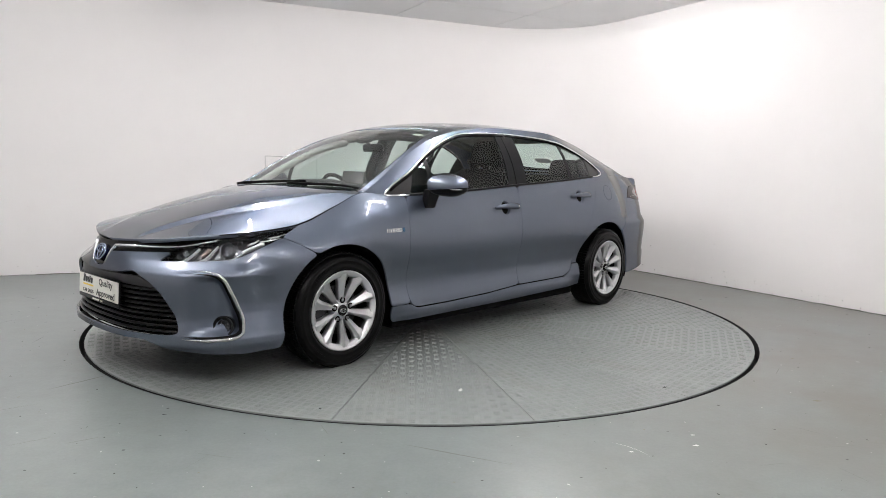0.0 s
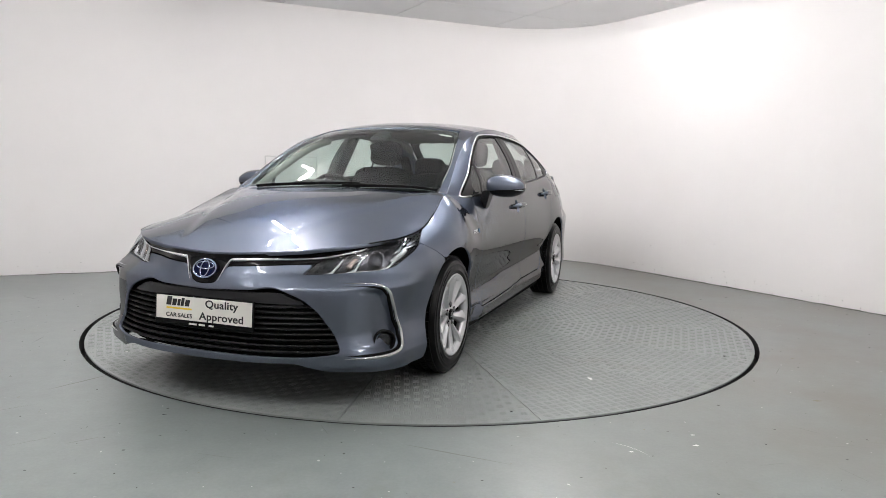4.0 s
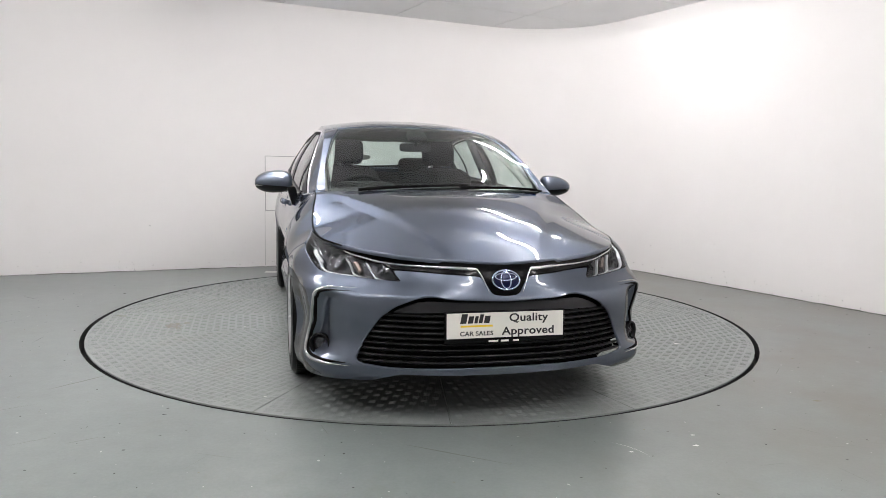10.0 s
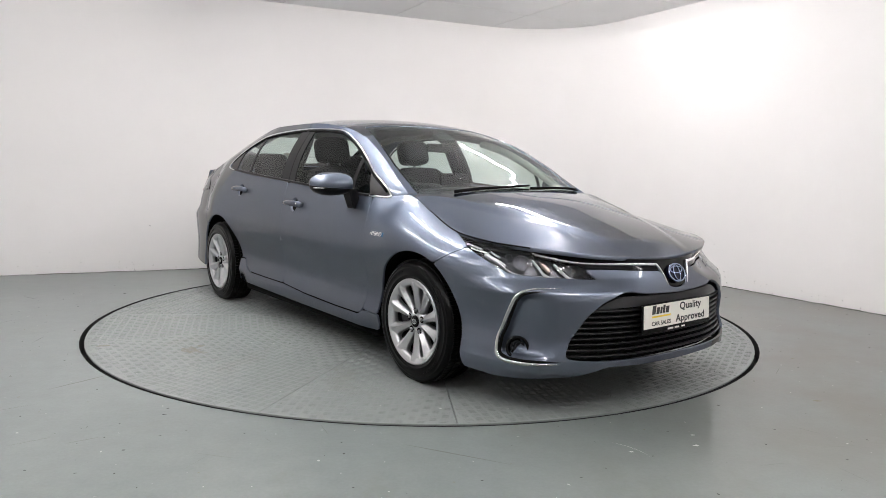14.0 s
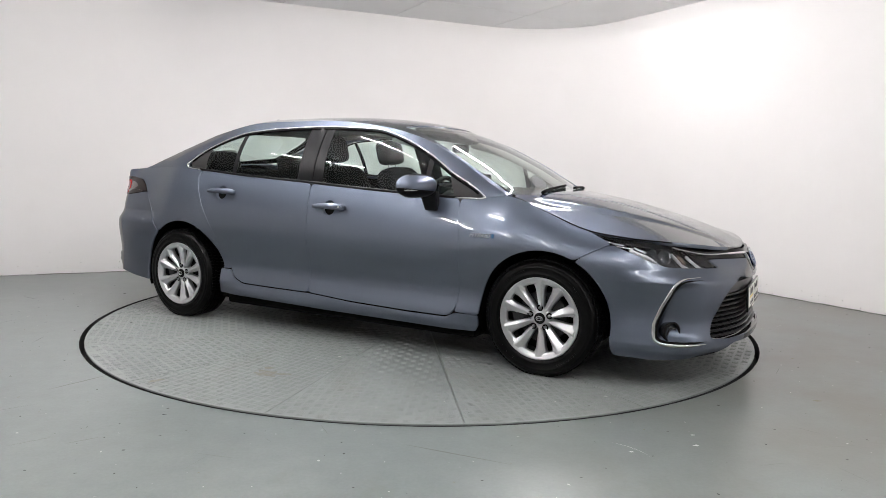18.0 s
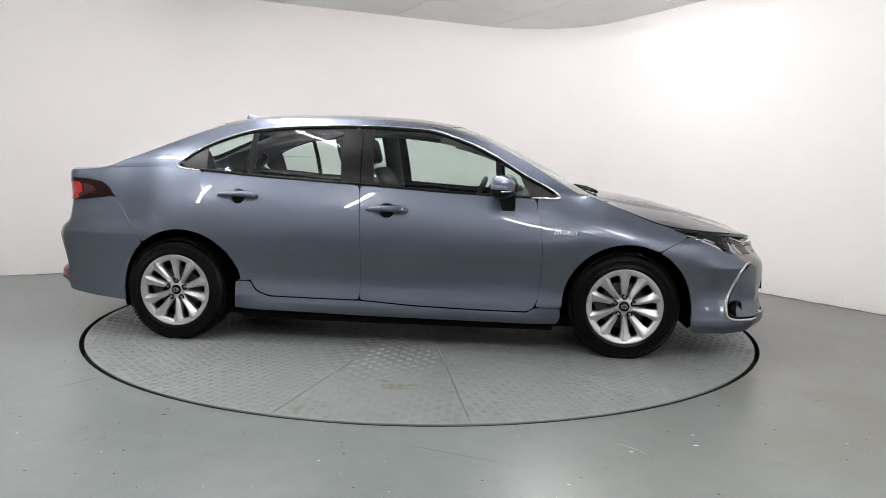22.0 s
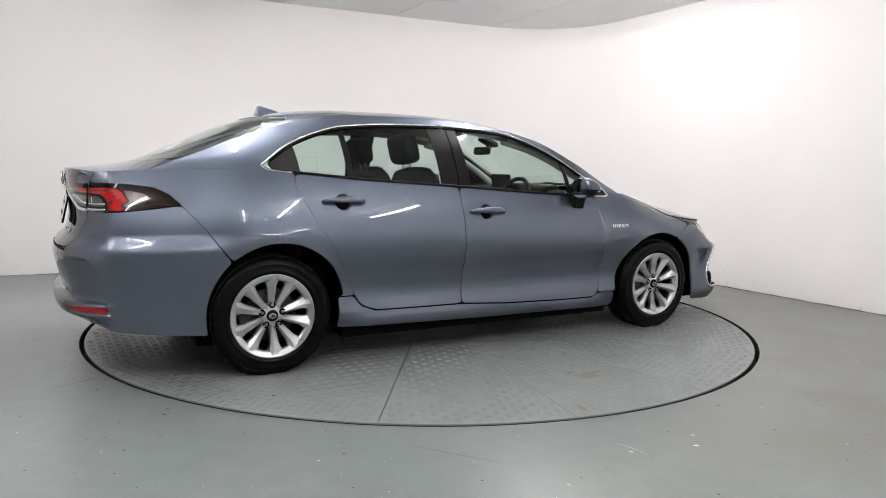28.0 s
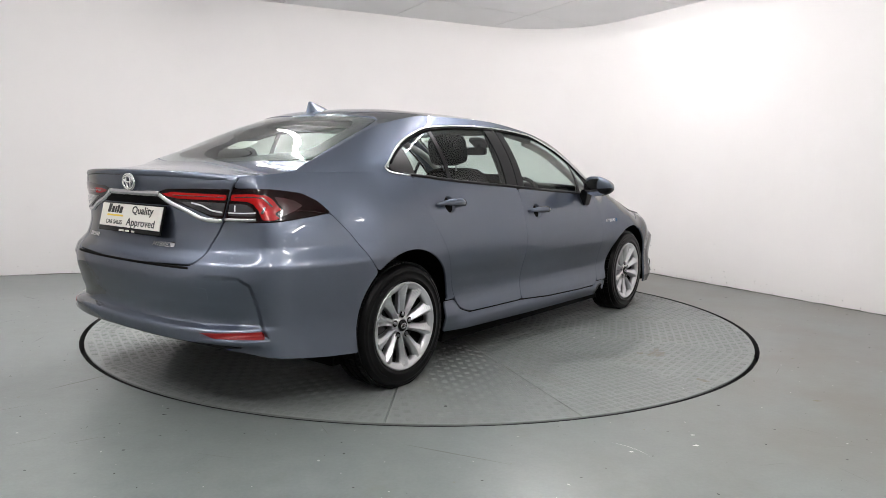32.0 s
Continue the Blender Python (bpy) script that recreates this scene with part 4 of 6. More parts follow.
def headlamps():
    for side in (1, -1):
        cover = put("headlamp", [sheet(lower, LAMP, 0.025, lip=0.01, radius=0.008)], CLEAR, car, "clear-lensed headlamp with bright L-shaped light guides", side)
        put("housing", [sheet(lower, LAMP, 0.025, off=-0.045, lip=0.0, gap=0.0, radius=0.008)], SILVER, cover, side=side)
        wall_v = sheet(lower, LAMP, 0.05, off=-0.006, lip=0.06, gap=0.003, radius=0.008)
        # the rim alone
        rim = [t for t in wall_v[2] if len(t) == 4]
        put("rim", [(wall_v[0], wall_v[1], rim)], GLOSS, cover, side=side)

        def inner(a, b, d=0.03):
            q = np.stack([np.atleast_1d(a), np.atleast_1d(b)], -1)
            return lower(q[:, 0], q[:, 1]) - normals(lower, q, False) * d
        # bright L-shaped guides
        for path, w in (([(1.10, 0.702), (1.02, 0.668), (0.955, 0.640), (0.89, 0.627), (0.80, 0.622), (0.715, 0.620)], 0.010),
                        ([(0.785, 0.684), (0.745, 0.656), (0.715, 0.628), (0.68, 0.617), (0.625, 0.613)], 0.009),
                        ([(0.670, 0.668), (0.635, 0.640), (0.600, 0.616), (0.57, 0.611), (0.508, 0.607)], 0.009)):
            strip("light_guide", inner, smooth_path(path, 30), w, 0.010, GUIDE, cover, sides=(side,))
        strip("bezel", inner, smooth_path([(1.115, 0.712), (1.05, 0.684), (0.985, 0.656)], 12), 0.022, 0.006, GUIDE, cover, sides=(side,))
        for path, w in (([(1.15, 0.732), (1.20, 0.739), (1.27, 0.752)], 0.010), ([(1.10, 0.716), (1.16, 0.722), (1.22, 0.732)], 0.012), ([(1.03, 0.700), (1.07, 0.712), (1.10, 0.726)], 0.010)):
            strip("bezel", inner, smooth_path(path, 12), w, 0.008, MIRROR, cover, sides=(side,))
        # reflectors and projector bowls
        for a, b, r in ((0.598, 0.648, 0.013), (0.552, 0.635, 0.010), (0.88, 0.675, 0.030), (0.985, 0.704, 0.014)):
            m = frame_on(lambda p, q: inner(p, q, 0.040), a, b)
            if side < 0:
                m = Matrix.Diagonal((1, -1, 1, 1)) @ m @ Matrix.Diagonal((-1, 1, 1, 1))
            bm = turned([(r * 1.25, 0.014), (r * 1.18, 0.016), (r, 0.004), (r * 0.8, -0.012), (r * 0.4, -0.02), (0.0005, -0.022)], 24, "z")
            p = part("reflector", bm, DARKSTEEL, cover, smooth=True)
            p.matrix_basis = m
            if a == 0.88:
                p = part("projector_lens", turned([(0.0005, 0.016), (0.012, 0.014), (0.019, 0.007), (0.022, -0.004)], 24, "z"), CLEAR, cover, smooth=True)
                p.matrix_basis = m
        strip("indicator", inner, smooth_path([(0.728, 0.672), (0.705, 0.655), (0.688, 0.640)], 8), 0.026, 0.005, AMBER, cover, sides=(side,))
        strip("bezel", inner, smooth_path([(0.98, 0.724), (1.08, 0.733), (1.2, 0.742)], 24), 0.006, 0.006, DARKSTEEL, cover, sides=(side,))


HOOD = [(1.235, 0), (1.22, 0.30), (1.175, 0.53), (1.118, 0.645)] + [(x, float(edge(x)[0]) - 0.002) for x in (1.125, 1.2, 1.3, 1.4, 1.5, 1.58, 1.66, 1.74, 1.82)] + \
       [(1.90, 0.684), (1.965, 0.652), (2.03, 0.602), (2.09, 0.532), (2.145, 0.435), (2.185, 0.31), (2.212, 0.15), (2.224, 0)]
WS = [(1.245, 0), (1.222, 0.30), (1.18, 0.50), (1.118, 0.643), (0.83, 0.626), (0.56, 0.566), (0.287, 0.492), (0.34, 0.25), (0.36, 0)]
BL = [(-1.325, 0), (-1.295, 0.18), (-1.235, 0.36), (-1.165, 0.462), (-1.19, 0.502), (-1.30, 0.540), (-1.59, 0.592), (-1.735, 0.622), (-1.80, 0.56), (-1.907, 0.303), (-1.945, 0)]


def top():
    put("bonnet", [sheet(upper, ymirrored(HOOD), 0.025, radius=0.012, lip=0.02)], PAINT, car, "slate blue-grey metal bonnet")
    shut = smooth_path([(x, float(edge(x)[0]) + 0.0005) for x in np.linspace(1.12, 1.80, 16)] + [(1.90, 0.686), (1.965, 0.654)], 50)
    strip("bonnet_gap", upper, shut, 0.008, 0.0012, MATT, car)
    rail = [(x, float(rail_y(x)) + 0.002) for x in np.linspace(1.085, -1.76, 44)]
    half = [(0.365, 0), (0.345, 0.25), (0.290, 0.496), (0.56, 0.571), (0.83, 0.631), (1.10, 0.652)] + rail + \
           [(-1.742, 0.630), (-1.59, 0.597), (-1.30, 0.546), (-1.186, 0.508), (-1.160, 0.462), (-1.230, 0.362), (-1.29, 0.18), (-1.32, 0)]
    put("roof", [sheet(upper, ymirrored(half), 0.03, gap=0.001, radius=0.006)], PAINT, car)
    put("windscreen", [sheet(upper, ymirrored(WS), 0.04, off=-0.004, radius=0.03, lip=0.006)], GLASS, car, "clear laminated windscreen")
    put("rear_window", [sheet(upper, ymirrored(BL), 0.04, off=-0.003, radius=0.03, lip=0.006)], GLASS, car, "tinted rear window with dark ceramic border")
    # black ceramic borders behind the glass
    wsi = [(1.13, 0), (1.12, 0.30), (1.09, 0.48), (1.06, 0.612), (0.80, 0.610), (0.56, 0.552), (0.335, 0.472), (0.378, 0.25), (0.398, 0)]
    put("windscreen_border", [sheet(upper, ymirrored(WS), 0.04, [ymirrored(wsi)], off=-0.009, radius=0.03, lip=0)], GLOSS, car)
    bli = [(-1.40, 0), (-1.38, 0.18), (-1.33, 0.33), (-1.28, 0.41), (-1.31, 0.455), (-1.40, 0.485), (-1.59, 0.515), (-1.68, 0.52), (-1.745, 0.45), (-1.85, 0.25), (-1.885, 0)]
    put("rear_window_border", [sheet(upper, ymirrored(BL), 0.04, [ymirrored(bli)], off=-0.008, radius=0.03, lip=0)], GLOSS, car)
    # scuttle with the wipers
    scuttle = [(1.12, 0), (1.11, 0.35), (1.06, 0.60), (1.10, 0.69), (1.20, 0.66), (1.25, 0.50), (1.29, 0.3), (1.30, 0)]
    put("scuttle", [sheet(upper, ymirrored(scuttle), 0.05, off=-0.022, lip=0)], MATT, car)
    for x0, y0, x1, y1 in ((1.205, -0.48, 1.135, 0.12), (1.20, 0.10, 1.105, 0.60)):
        pts = [upper(x0 + (x1 - x0) * k, y0 + (y1 - y0) * k) + (0, 0, 0.012) for k in np.linspace(0, 1, 12)]
        wiper = sweep("wiper", pts, [0.010 - 0.004 * k for k in np.linspace(0, 1, 12)], MATT, car, "black windscreen wiper", 6)
        pts = [upper(x1 + (x0 - x1) * k - 0.012, y1 + (y0 - y1) * k) + (0, 0, 0.006) for k in np.linspace(-0.08, 0.9, 14)]
        sweep("blade", pts, 0.007, MATT, wiper, "", 6)
    # fin aerial
    bm = bmesh.new()
    rows = []
    for z, xa, xb, w in ((1.375, -1.005, -1.225, 0.036), (1.395, -1.035, -1.222, 0.026), (1.415, -1.10, -1.215, 0.016), (1.432, -1.165, -1.21, 0.009), (1.438, -1.185, -1.205, 0.004)):
        r = []
        for k in range(16):
            a = 2 * math.pi * k / 16
            c = (xa + xb) / 2 + (xa - xb) / 2 * math.cos(a)
            r.append(bm.verts.new((c, w * math.sin(a) * (0.55 + 0.45 * (xa - c) / (xa - xb)), z)))
        rows.append(r)
    for a, b in zip(rows, rows[1:]):
        for k in range(16):
            bm.faces.new((a[k], a[(k + 1) % 16], b[(k + 1) % 16], b[k]))
    bm.faces.new(rows[-1])
    part("aerial", bm, PAINT, car, "body-coloured fin aerial", True)


DOOR_F = [S(0.835, 0.86), S(0.858, 0.758), S(0.872, 0.629), S(0.865, 0.421), S(0.848, 0.315), S(0.825, 0.272), S(0.79, 0.257)]
DOOR_B = [S(-0.219, 0.934), S(-0.209, 0.80), S(-0.202, 0.607), S(-0.205, 0.45), S(-0.21, 0.286)]
DOOR_R = [S(-0.765, 0.292), S(-0.849, 0.322), S(-0.891, 0.386), S(-0.941, 0.486), S(-1.016, 0.641), S(-1.125, 0.806), S(-1.193, 0.934), S(-1.213, 0.983), S(-1.203, 1.015)]
DLO_TOP = [(-1.376, 1.077), (-1.217, 1.189), (-1.043, 1.262), (-0.91, 1.298), (-0.602, 1.325), (-0.279, 1.333), (0.162, 1.313), (0.402, 1.244), (0.577, 1.162), (0.746, 1.059), (0.956, 0.939), (0.972, 0.922)]


def ring_at(u, z, r):
    return [(u + r * math.cos(a), z + r * math.sin(a)) for a in np.linspace(0, 2 * math.pi, 25)[:-1]]


def sides():
    fender = [(1.208, 0.722), (1.328, 0.771)] + belt(1.57, 0.835, 20) + DOOR_F[:5] + [S(0.84, 0.283), S(0.985, 0.279)] + arch(*FA, 180, 63, 16) + [(1.299, 0.678)]
    both("front_wing", lower, fender, PAINT, car, "slate blue-grey front wing", res=0.022, radius=0.012, gap=0.0015)
    d1 = belt(0.825, -0.21, 20) + DOOR_B + [S(0.117, 0.266), S(0.52, 0.257)] + DOOR_F[::-1]
    fd = both("front_door", lower, d1, PAINT, car, "slate blue-grey front door", res=0.022, radius=0.015, gap=0.0026, holes=[ring_at(2.962, 0.826, 0.045)])
    d2 = belt(-0.228, -1.19, 20) + [S(-1.196, 1.028)] + DOOR_R[::-1] + [S(-0.5, 0.288)] + [(u + 0.001, z) for u, z in DOOR_B[::-1]]
    rd = both("rear_door", lower, d2, PAINT, car, "slate blue-grey rear door", res=0.022, radius=0.015, gap=0.0026, holes=[ring_at(3.872, 0.890, 0.045)])
    sill = [S(0.985, 0.275), S(0.842, 0.279), S(0.818, 0.268), S(0.79, 0.252), S(0.52, 0.252), S(0.117, 0.261), S(-0.21, 0.281), S(-0.5, 0.283), S(-0.77, 0.287),
            S(-0.854, 0.318), S(-0.893, 0.374), S(-0.982, 0.374)] + [S(-0.981, 0.30), S(-0.984, 0.25), S(-0.990, 0.207), S(-0.08, 0.186), S(0.965, 0.180), S(0.985, 0.215)]
    both("sill", lower, sill, PAINT, car, "painted side sill", res=0.022, radius=0.008)
    # the arch is run from its rear to its front
    q = belt(-1.205, -2.12, 24) + [(5.172, 1.024), (5.203, 0.978), (5.09, 0.979), (4.909, 0.968), (4.82, 0.962), (4.745, 0.925), (4.693, 0.876), (4.602, 0.779)] + \
        arch(*RA, 130, 10, 18) + [S(-0.982, 0.379), S(-0.897, 0.380)] + DOOR_R[2:]
    both("rear_wing", lower, q, PAINT, car, "slate blue-grey rear wing", res=0.022, radius=0.012, gap=0.0006)
    both("upper_frame", flank, along(top_z, 1.085, -1.90, 50) + along(lambda x: edge(x)[1] if x < -1.5 else rail_z(x), -1.90, 1.085, 50), PAINT, car, res=0.025,
         holes=[DLO_TOP + along(top_z, 0.96, -1.30, 24)], flip=True, radius=0.01, gap=0.0008)
    glasshouse()
    # wheel arch lips and liners
    for cu, cz, r in (FA, RA):
        x0 = float(np.interp(cu, PS, PX))
        for side in (1, -1):
            bm = bmesh.new()
            rows = []
            for i in range(41):
                a = radians(-18 + 216 * i / 40)
                rows.append([bm.verts.new((x0 + (r + 0.012) * math.cos(a), side * y, max(0.14, cz + (r + 0.012) * math.sin(a)))) for y in (0.77, 0.55, 0.50)])
                u, z = cu - (r + 0.010) * math.cos(a), max(0.20, cz + (r + 0.010) * math.sin(a))
                p = lower(u, z)
                rows[-1].insert(0, bm.verts.new((p[0], side * (p[1] - 0.014), p[2])))
            for a, b in zip(rows, rows[1:]):
                for k in range(3):
                    bm.faces.new((a[k], a[k + 1], b[k + 1], b[k]))
            bm.faces.new([w[3] for w in rows])
            part("arch_liner", bm, MATT, car, "", True)
    # door handles in their cups
    for side in (1, -1):
        for (u, z, door) in ((2.962, 0.826, fd), (3.872, 0.890, rd)):
            m = frame_on(lower, u, z)
            if side < 0:
                m = Matrix.Diagonal((1, -1, 1, 1)) @ m @ Matrix.Diagonal((-1, 1, 1, 1))
            d = door[0 if side > 0 else 1]
            bm = turned([(0.050, -0.003), (0.046, -0.002), (0.043, -0.010), (0.036, -0.026), (0.018, -0.032), (0.0005, -0.033)], 32, "z")
            cup = part("handle_cup", bm, PAINT, d, "recessed body-coloured handle cup", True)
            cup.matrix_basis = m
            pts = []
            for k in np.linspace(-1, 1, 17):
                pts.append((k * 0.122, 0.004 - 0.003 * k * k, 0.030 * (1 - k ** 6) + 0.004))
            h = sweep("door_handle", pts, [float(np.interp(k, (-1, -0.85, -0.3, 0.3, 0.9, 1), (0.006, 0.011, 0.018, 0.0205, 0.0195, 0.013))) for k in np.linspace(-1, 1, 17)], PAINT, d, "body-coloured pull handle", 12, flat=0.7)
            h.matrix_basis = m
            if z < 0.85:
                key = part("key_cover", turned([(0.0005, 0.002), (0.006, 0.0018), (0.0075, 0.0), (0.0075, -0.004)], 16, "z"), SATIN, h, smooth=True)
                key.matrix_basis = pose(0.098, 0.0015, 0.040)
    # fuel flap on the left
    flap = [(4.225, 0.855), (4.335, 0.862), (4.345, 0.975), (4.225, 0.968)]
    put("fuel_flap", [sheet(lower, flap, 0.03, off=0.0015, lip=0.003, radius=0.03)], PAINT, car)
    strip("flap_gap", lower, [tuple(p) for p in np.vstack([trace(flap, 0.01, 0.03), trace(flap, 0.01, 0.03)[:1]])], 0.004, 0.0012, MATT, car, sides=(1,))


def glasshouse():
    def bar(a, b, n=8):
        return [(a[0] + (b[0] - a[0]) * k / n, a[1] + (b[1] - a[1]) * k / n) for k in range(n + 1)]

    topf = curve([p[0] for p in DLO_TOP], [p[1] for p in DLO_TOP])
    ins = -0.006

    def pane(name, x0b, x0t, x1b, x1t, mt, label, off=ins, lo=0.014, hi=0.016):
        """A window pane between two slanted edges under the roof rail."""
        pts = along(lambda x: top_z(x) + lo, x0b, x1b, 10) + along(lambda x: topf(x) - hi, x1t, x0t, 12)
        return both(name, flank, pts, mt, car, label, res=0.05, off=off, gap=0.0, lip=0.004, radius=0.012, flip=True)
    pane("front_window", 0.600, 0.585, -0.135, -0.165, GLASS, "front door window glass")
    pane("front_quarter_light", 0.795, 0.735, 0.630, 0.615, GLASS, "small fixed window ahead of the door glass")
    pane("rear_window_pane", -0.335, -0.355, -0.880, -0.895, GLASS, "rear door window glass")
    pane("rear_quarter_light", -0.912, -0.925, -1.175, -1.195, GLASS, "fixed rear quarter window")
    # black pillar covers and frames
    pane("pillar_cover", -0.135, -0.165, -0.212, -0.225, PIANO, "", -0.002, 0.004, 0.010)
    pane("pillar_cover", -0.222, -0.235, -0.335, -0.355, PIANO, "", -0.002, 0.004, 0.010)
    pane("pillar_backing", -0.150, -0.178, -0.320, -0.342, MATT, "", -0.012, 0.004, 0.010)
    pane("division_bar", 0.630, 0.615, 0.600, 0.585, PIANO, "", -0.003, 0.004, 0.010)
    pane("division_bar", -0.880, -0.895, -0.912, -0.925, PIANO, "", -0.003, 0.004, 0.010)
    pane("corner_cover", 0.958, 0.93, 0.798, 0.738, SAIL, "", -0.002, 0.004, 0.012)
    pane("corner_cover", -1.175, -1.195, -1.315, -1.345, SAIL, "", -0.002, 0.004, 0.012)
    lowline = [(x, float(top_z(x)) + 0.007) for x in np.linspace(0.83, -1.30, 50)]
    strip("belt_seal", flank, lowline, 0.016, 0.006, PIANO, car, flip=True)
    seal = [(x, float(topf(x)) - 0.014) for x in np.linspace(0.93, -1.33, 60)]
    strip("window_seal", flank, seal, 0.014, 0.004, MATT, car, flip=True)
    tops = smooth_path(DLO_TOP[::-1], 90)
    strip("chrome_trim", flank, tops, 0.013, 0.006, CHROME, car, "bright chrome window surround", flip=True)
    foot = smooth_path([(0.974, 0.924), (0.95, 0.916), (0.88, 0.917), (0.80, float(top_z(0.80)) + 0.003)], 14)
    strip("chrome_trim", flank, foot, 0.014, 0.007, CHROME, car, flip=True)
    kick = smooth_path([(-1.376, 1.077), (-1.36, 1.058), (-1.30, 1.047), (-1.22, 1.041)], 14)
    strip("chrome_trim", flank, kick, 0.012, 0.006, CHROME, car, flip=True)


def rear_end():
    W = ULEN
    half = [(0, 0.642), (W - 5.708, 0.642), (W - 5.385, 0.655), (W - 5.345, 0.69), (W - 5.322, 0.747), (W - 5.262, 0.836), (W - 5.250, 0.842), (W - 5.077, 0.837), (W - 4.968, 0.841), (W - 4.85, 0.853),
            (W - 4.694, 0.872), (W - 4.604, 0.777)] + [(W - u, z) for u, z in arch(*RA, 131, 192, 12)] + \
           [(W - 4.60, 0.238), (W - 4.775, 0.252), (W - 4.985, 0.276), (W - 5.2, 0.296), (W - 5.3, 0.312), (W - 5.42, 0.333), (0, 0.342)]
    put("rear_bumper", [sheet(tail, mirrored(half), 0.0085, radius=0.012, gap=0.0015)], PAINT, car)
    rv = [(0, 0.36), (0.5, 0.345), (0.62, 0.32), (0.9, 0.32), (1.1, 0.30), (1.1, 0.275), (0.8, 0.295), (0.5, 0.300), (0, 0.300)]
    put("rear_valance", [sheet(tail, mirrored(rv), 0.05, off=-0.05, lip=0.02)], MATT, car)
    # boot lid: deck and rear face in one
    face = [(0, 1.036)] + [(W - u, 1.032) for u in (5.6, 5.4, 5.3, 5.22)] + [(W - 5.178, 1.027), (W - 5.209, 0.978), (W - 5.272, 0.835), (W - 5.328, 0.747), (W - 5.352, 0.69), (W - 5.388, 0.660), (W - 5.708, 0.649), (0, 0.648)]
    rim = [tuple(tail(w, 1.036)[:2]) for w in np.linspace(0, W - 5.178, 12)]
    deck = [(-1.952, 0), (-1.914, 0.303), (-1.812, 0.56), (-1.80, 0.625), (-1.755, 0.637)] + [(x, float(edge(x)[0]) - 0.006) for x in (-1.77, -1.81, -1.86, -1.91, -1.96, -2.01, -2.05, -2.09)] + [(p[0], -p[1]) for p in rim[::-1]]
    lid = put("boot_lid", [sheet(tail, mirrored(face), 0.02, radius=0.01), sheet(upper, ymirrored(deck), 0.03, radius=0.01, gap=0.0005)], PAINT, car, "slate blue-grey boot lid")
    strip("spoiler_lip", tail, [(w, 1.032 - 0.014 * (abs(w) / 0.62) ** 4) for w in np.linspace(-(W - 5.23), W - 5.23, 41)], 0.030, 0.010, PAINT, lid, sides=(1,), taper=[min(1.0, 0.15 + 6 * (1 - abs(k))) for k in np.linspace(-1, 1, 41)])
    # lamps
    outer = [(5.208, 0.975), (5.094, 0.976), (4.98, 0.974), (4.909, 0.968), (4.825, 0.958), (4.750, 0.926), (4.692, 0.874), (4.775, 0.863), (4.91, 0.848), (4.993, 0.842), (5.077, 0.839), (5.258, 0.839)]
    innr = [(5.645, 0.956), (5.60, 0.966), (5.40, 0.973), (5.218, 0.975), (5.268, 0.850), (5.338, 0.856), (5.439, 0.886), (5.582, 0.918), (5.665, 0.944)]
    for nm, pts, lab in (("tail_lamp", outer, "red and smoked tail lamp"), ("boot_lamp", innr, "red and clear lamp in the boot lid")):
        s = sheet(lower, pts, 0.02, off=0.004, lip=0.02, radius=0.006, gap=0.0015)
        for side in (1, -1):
            lamp = put(nm, [s], SMOKE, car if nm == "tail_lamp" else lid, lab, side)

            def up(a, b):
                q = np.stack([np.atleast_1d(a), np.atleast_1d(b)], -1)
                return lower(q[:, 0], q[:, 1]) + normals(lower, q, False) * 0.0045

            def lens(name, pts, material, label="", off=0.001):
                put(name, [sheet(up, pts, 0.02, off=off, lip=0.003, radius=0.005)], material, lamp, label, side)

            def guide(pts, w):
                strip("light_guide", up, smooth_path(pts, 20), w, 0.003, GUIDE, lamp, sides=(side,))
            if nm == "tail_lamp":
                lens("red_lens", [(5.212, 0.955), (5.11, 0.957), (5.02, 0.950), (4.985, 0.932), (4.965, 0.908), (4.945, 0.890), (4.962, 0.884), (4.985, 0.872), (4.958, 0.855), (4.99, 0.845),
                                  (5.048, 0.846), (5.070, 0.885), (5.10, 0.911), (5.135, 0.922), (5.222, 0.926)], RED, "bright red lens")
                lens("dark_red_lens", [(4.980, 0.944), (4.93, 0.940), (4.87, 0.928), (4.83, 0.905), (4.87, 0.886), (4.93, 0.866), (4.952, 0.858), (4.978, 0.872), (4.955, 0.886), (4.940, 0.892), (4.958, 0.912)], DARKRED, "dark red part of the lens", 0.0006)
                lens("red_rib", [(5.20, 0.945), (5.10, 0.947), (5.035, 0.940), (5.005, 0.918), (4.985, 0.90), (5.00, 0.898), (5.02, 0.915), (5.045, 0.932), (5.10, 0.938), (5.20, 0.937)], DARKRED, "", 0.0025)
                lens("red_rib", [(5.060, 0.875), (5.035, 0.905), (5.025, 0.90), (5.045, 0.868)], DARKRED, "", 0.0025)
                lens("clear_lens", [(5.226, 0.918), (5.137, 0.913), (5.105, 0.897), (5.080, 0.862), (5.242, 0.862)], LENS)
                guide([(5.236, 0.877), (5.16, 0.876), (5.085, 0.878)], 0.007)
                guide([(5.195, 0.908), (5.197, 0.895), (5.197, 0.882)], 0.007)
                strip("red_strip", up, smooth_path([(4.865, 0.883), (4.80, 0.880), (4.74, 0.872)], 12), 0.005, 0.003, DARKRED, lamp, sides=(side,))
            else:
                lens("red_lens", [(5.635, 0.946), (5.565, 0.956), (5.40, 0.955), (5.236, 0.953), (5.244, 0.926), (5.40, 0.925), (5.53, 0.925), (5.60, 0.933)], RED, "bright red lens")
                lens("red_rib", [(5.56, 0.945), (5.40, 0.945), (5.25, 0.943), (5.25, 0.937), (5.40, 0.938), (5.56, 0.938)], DARKRED, "", 0.0025)
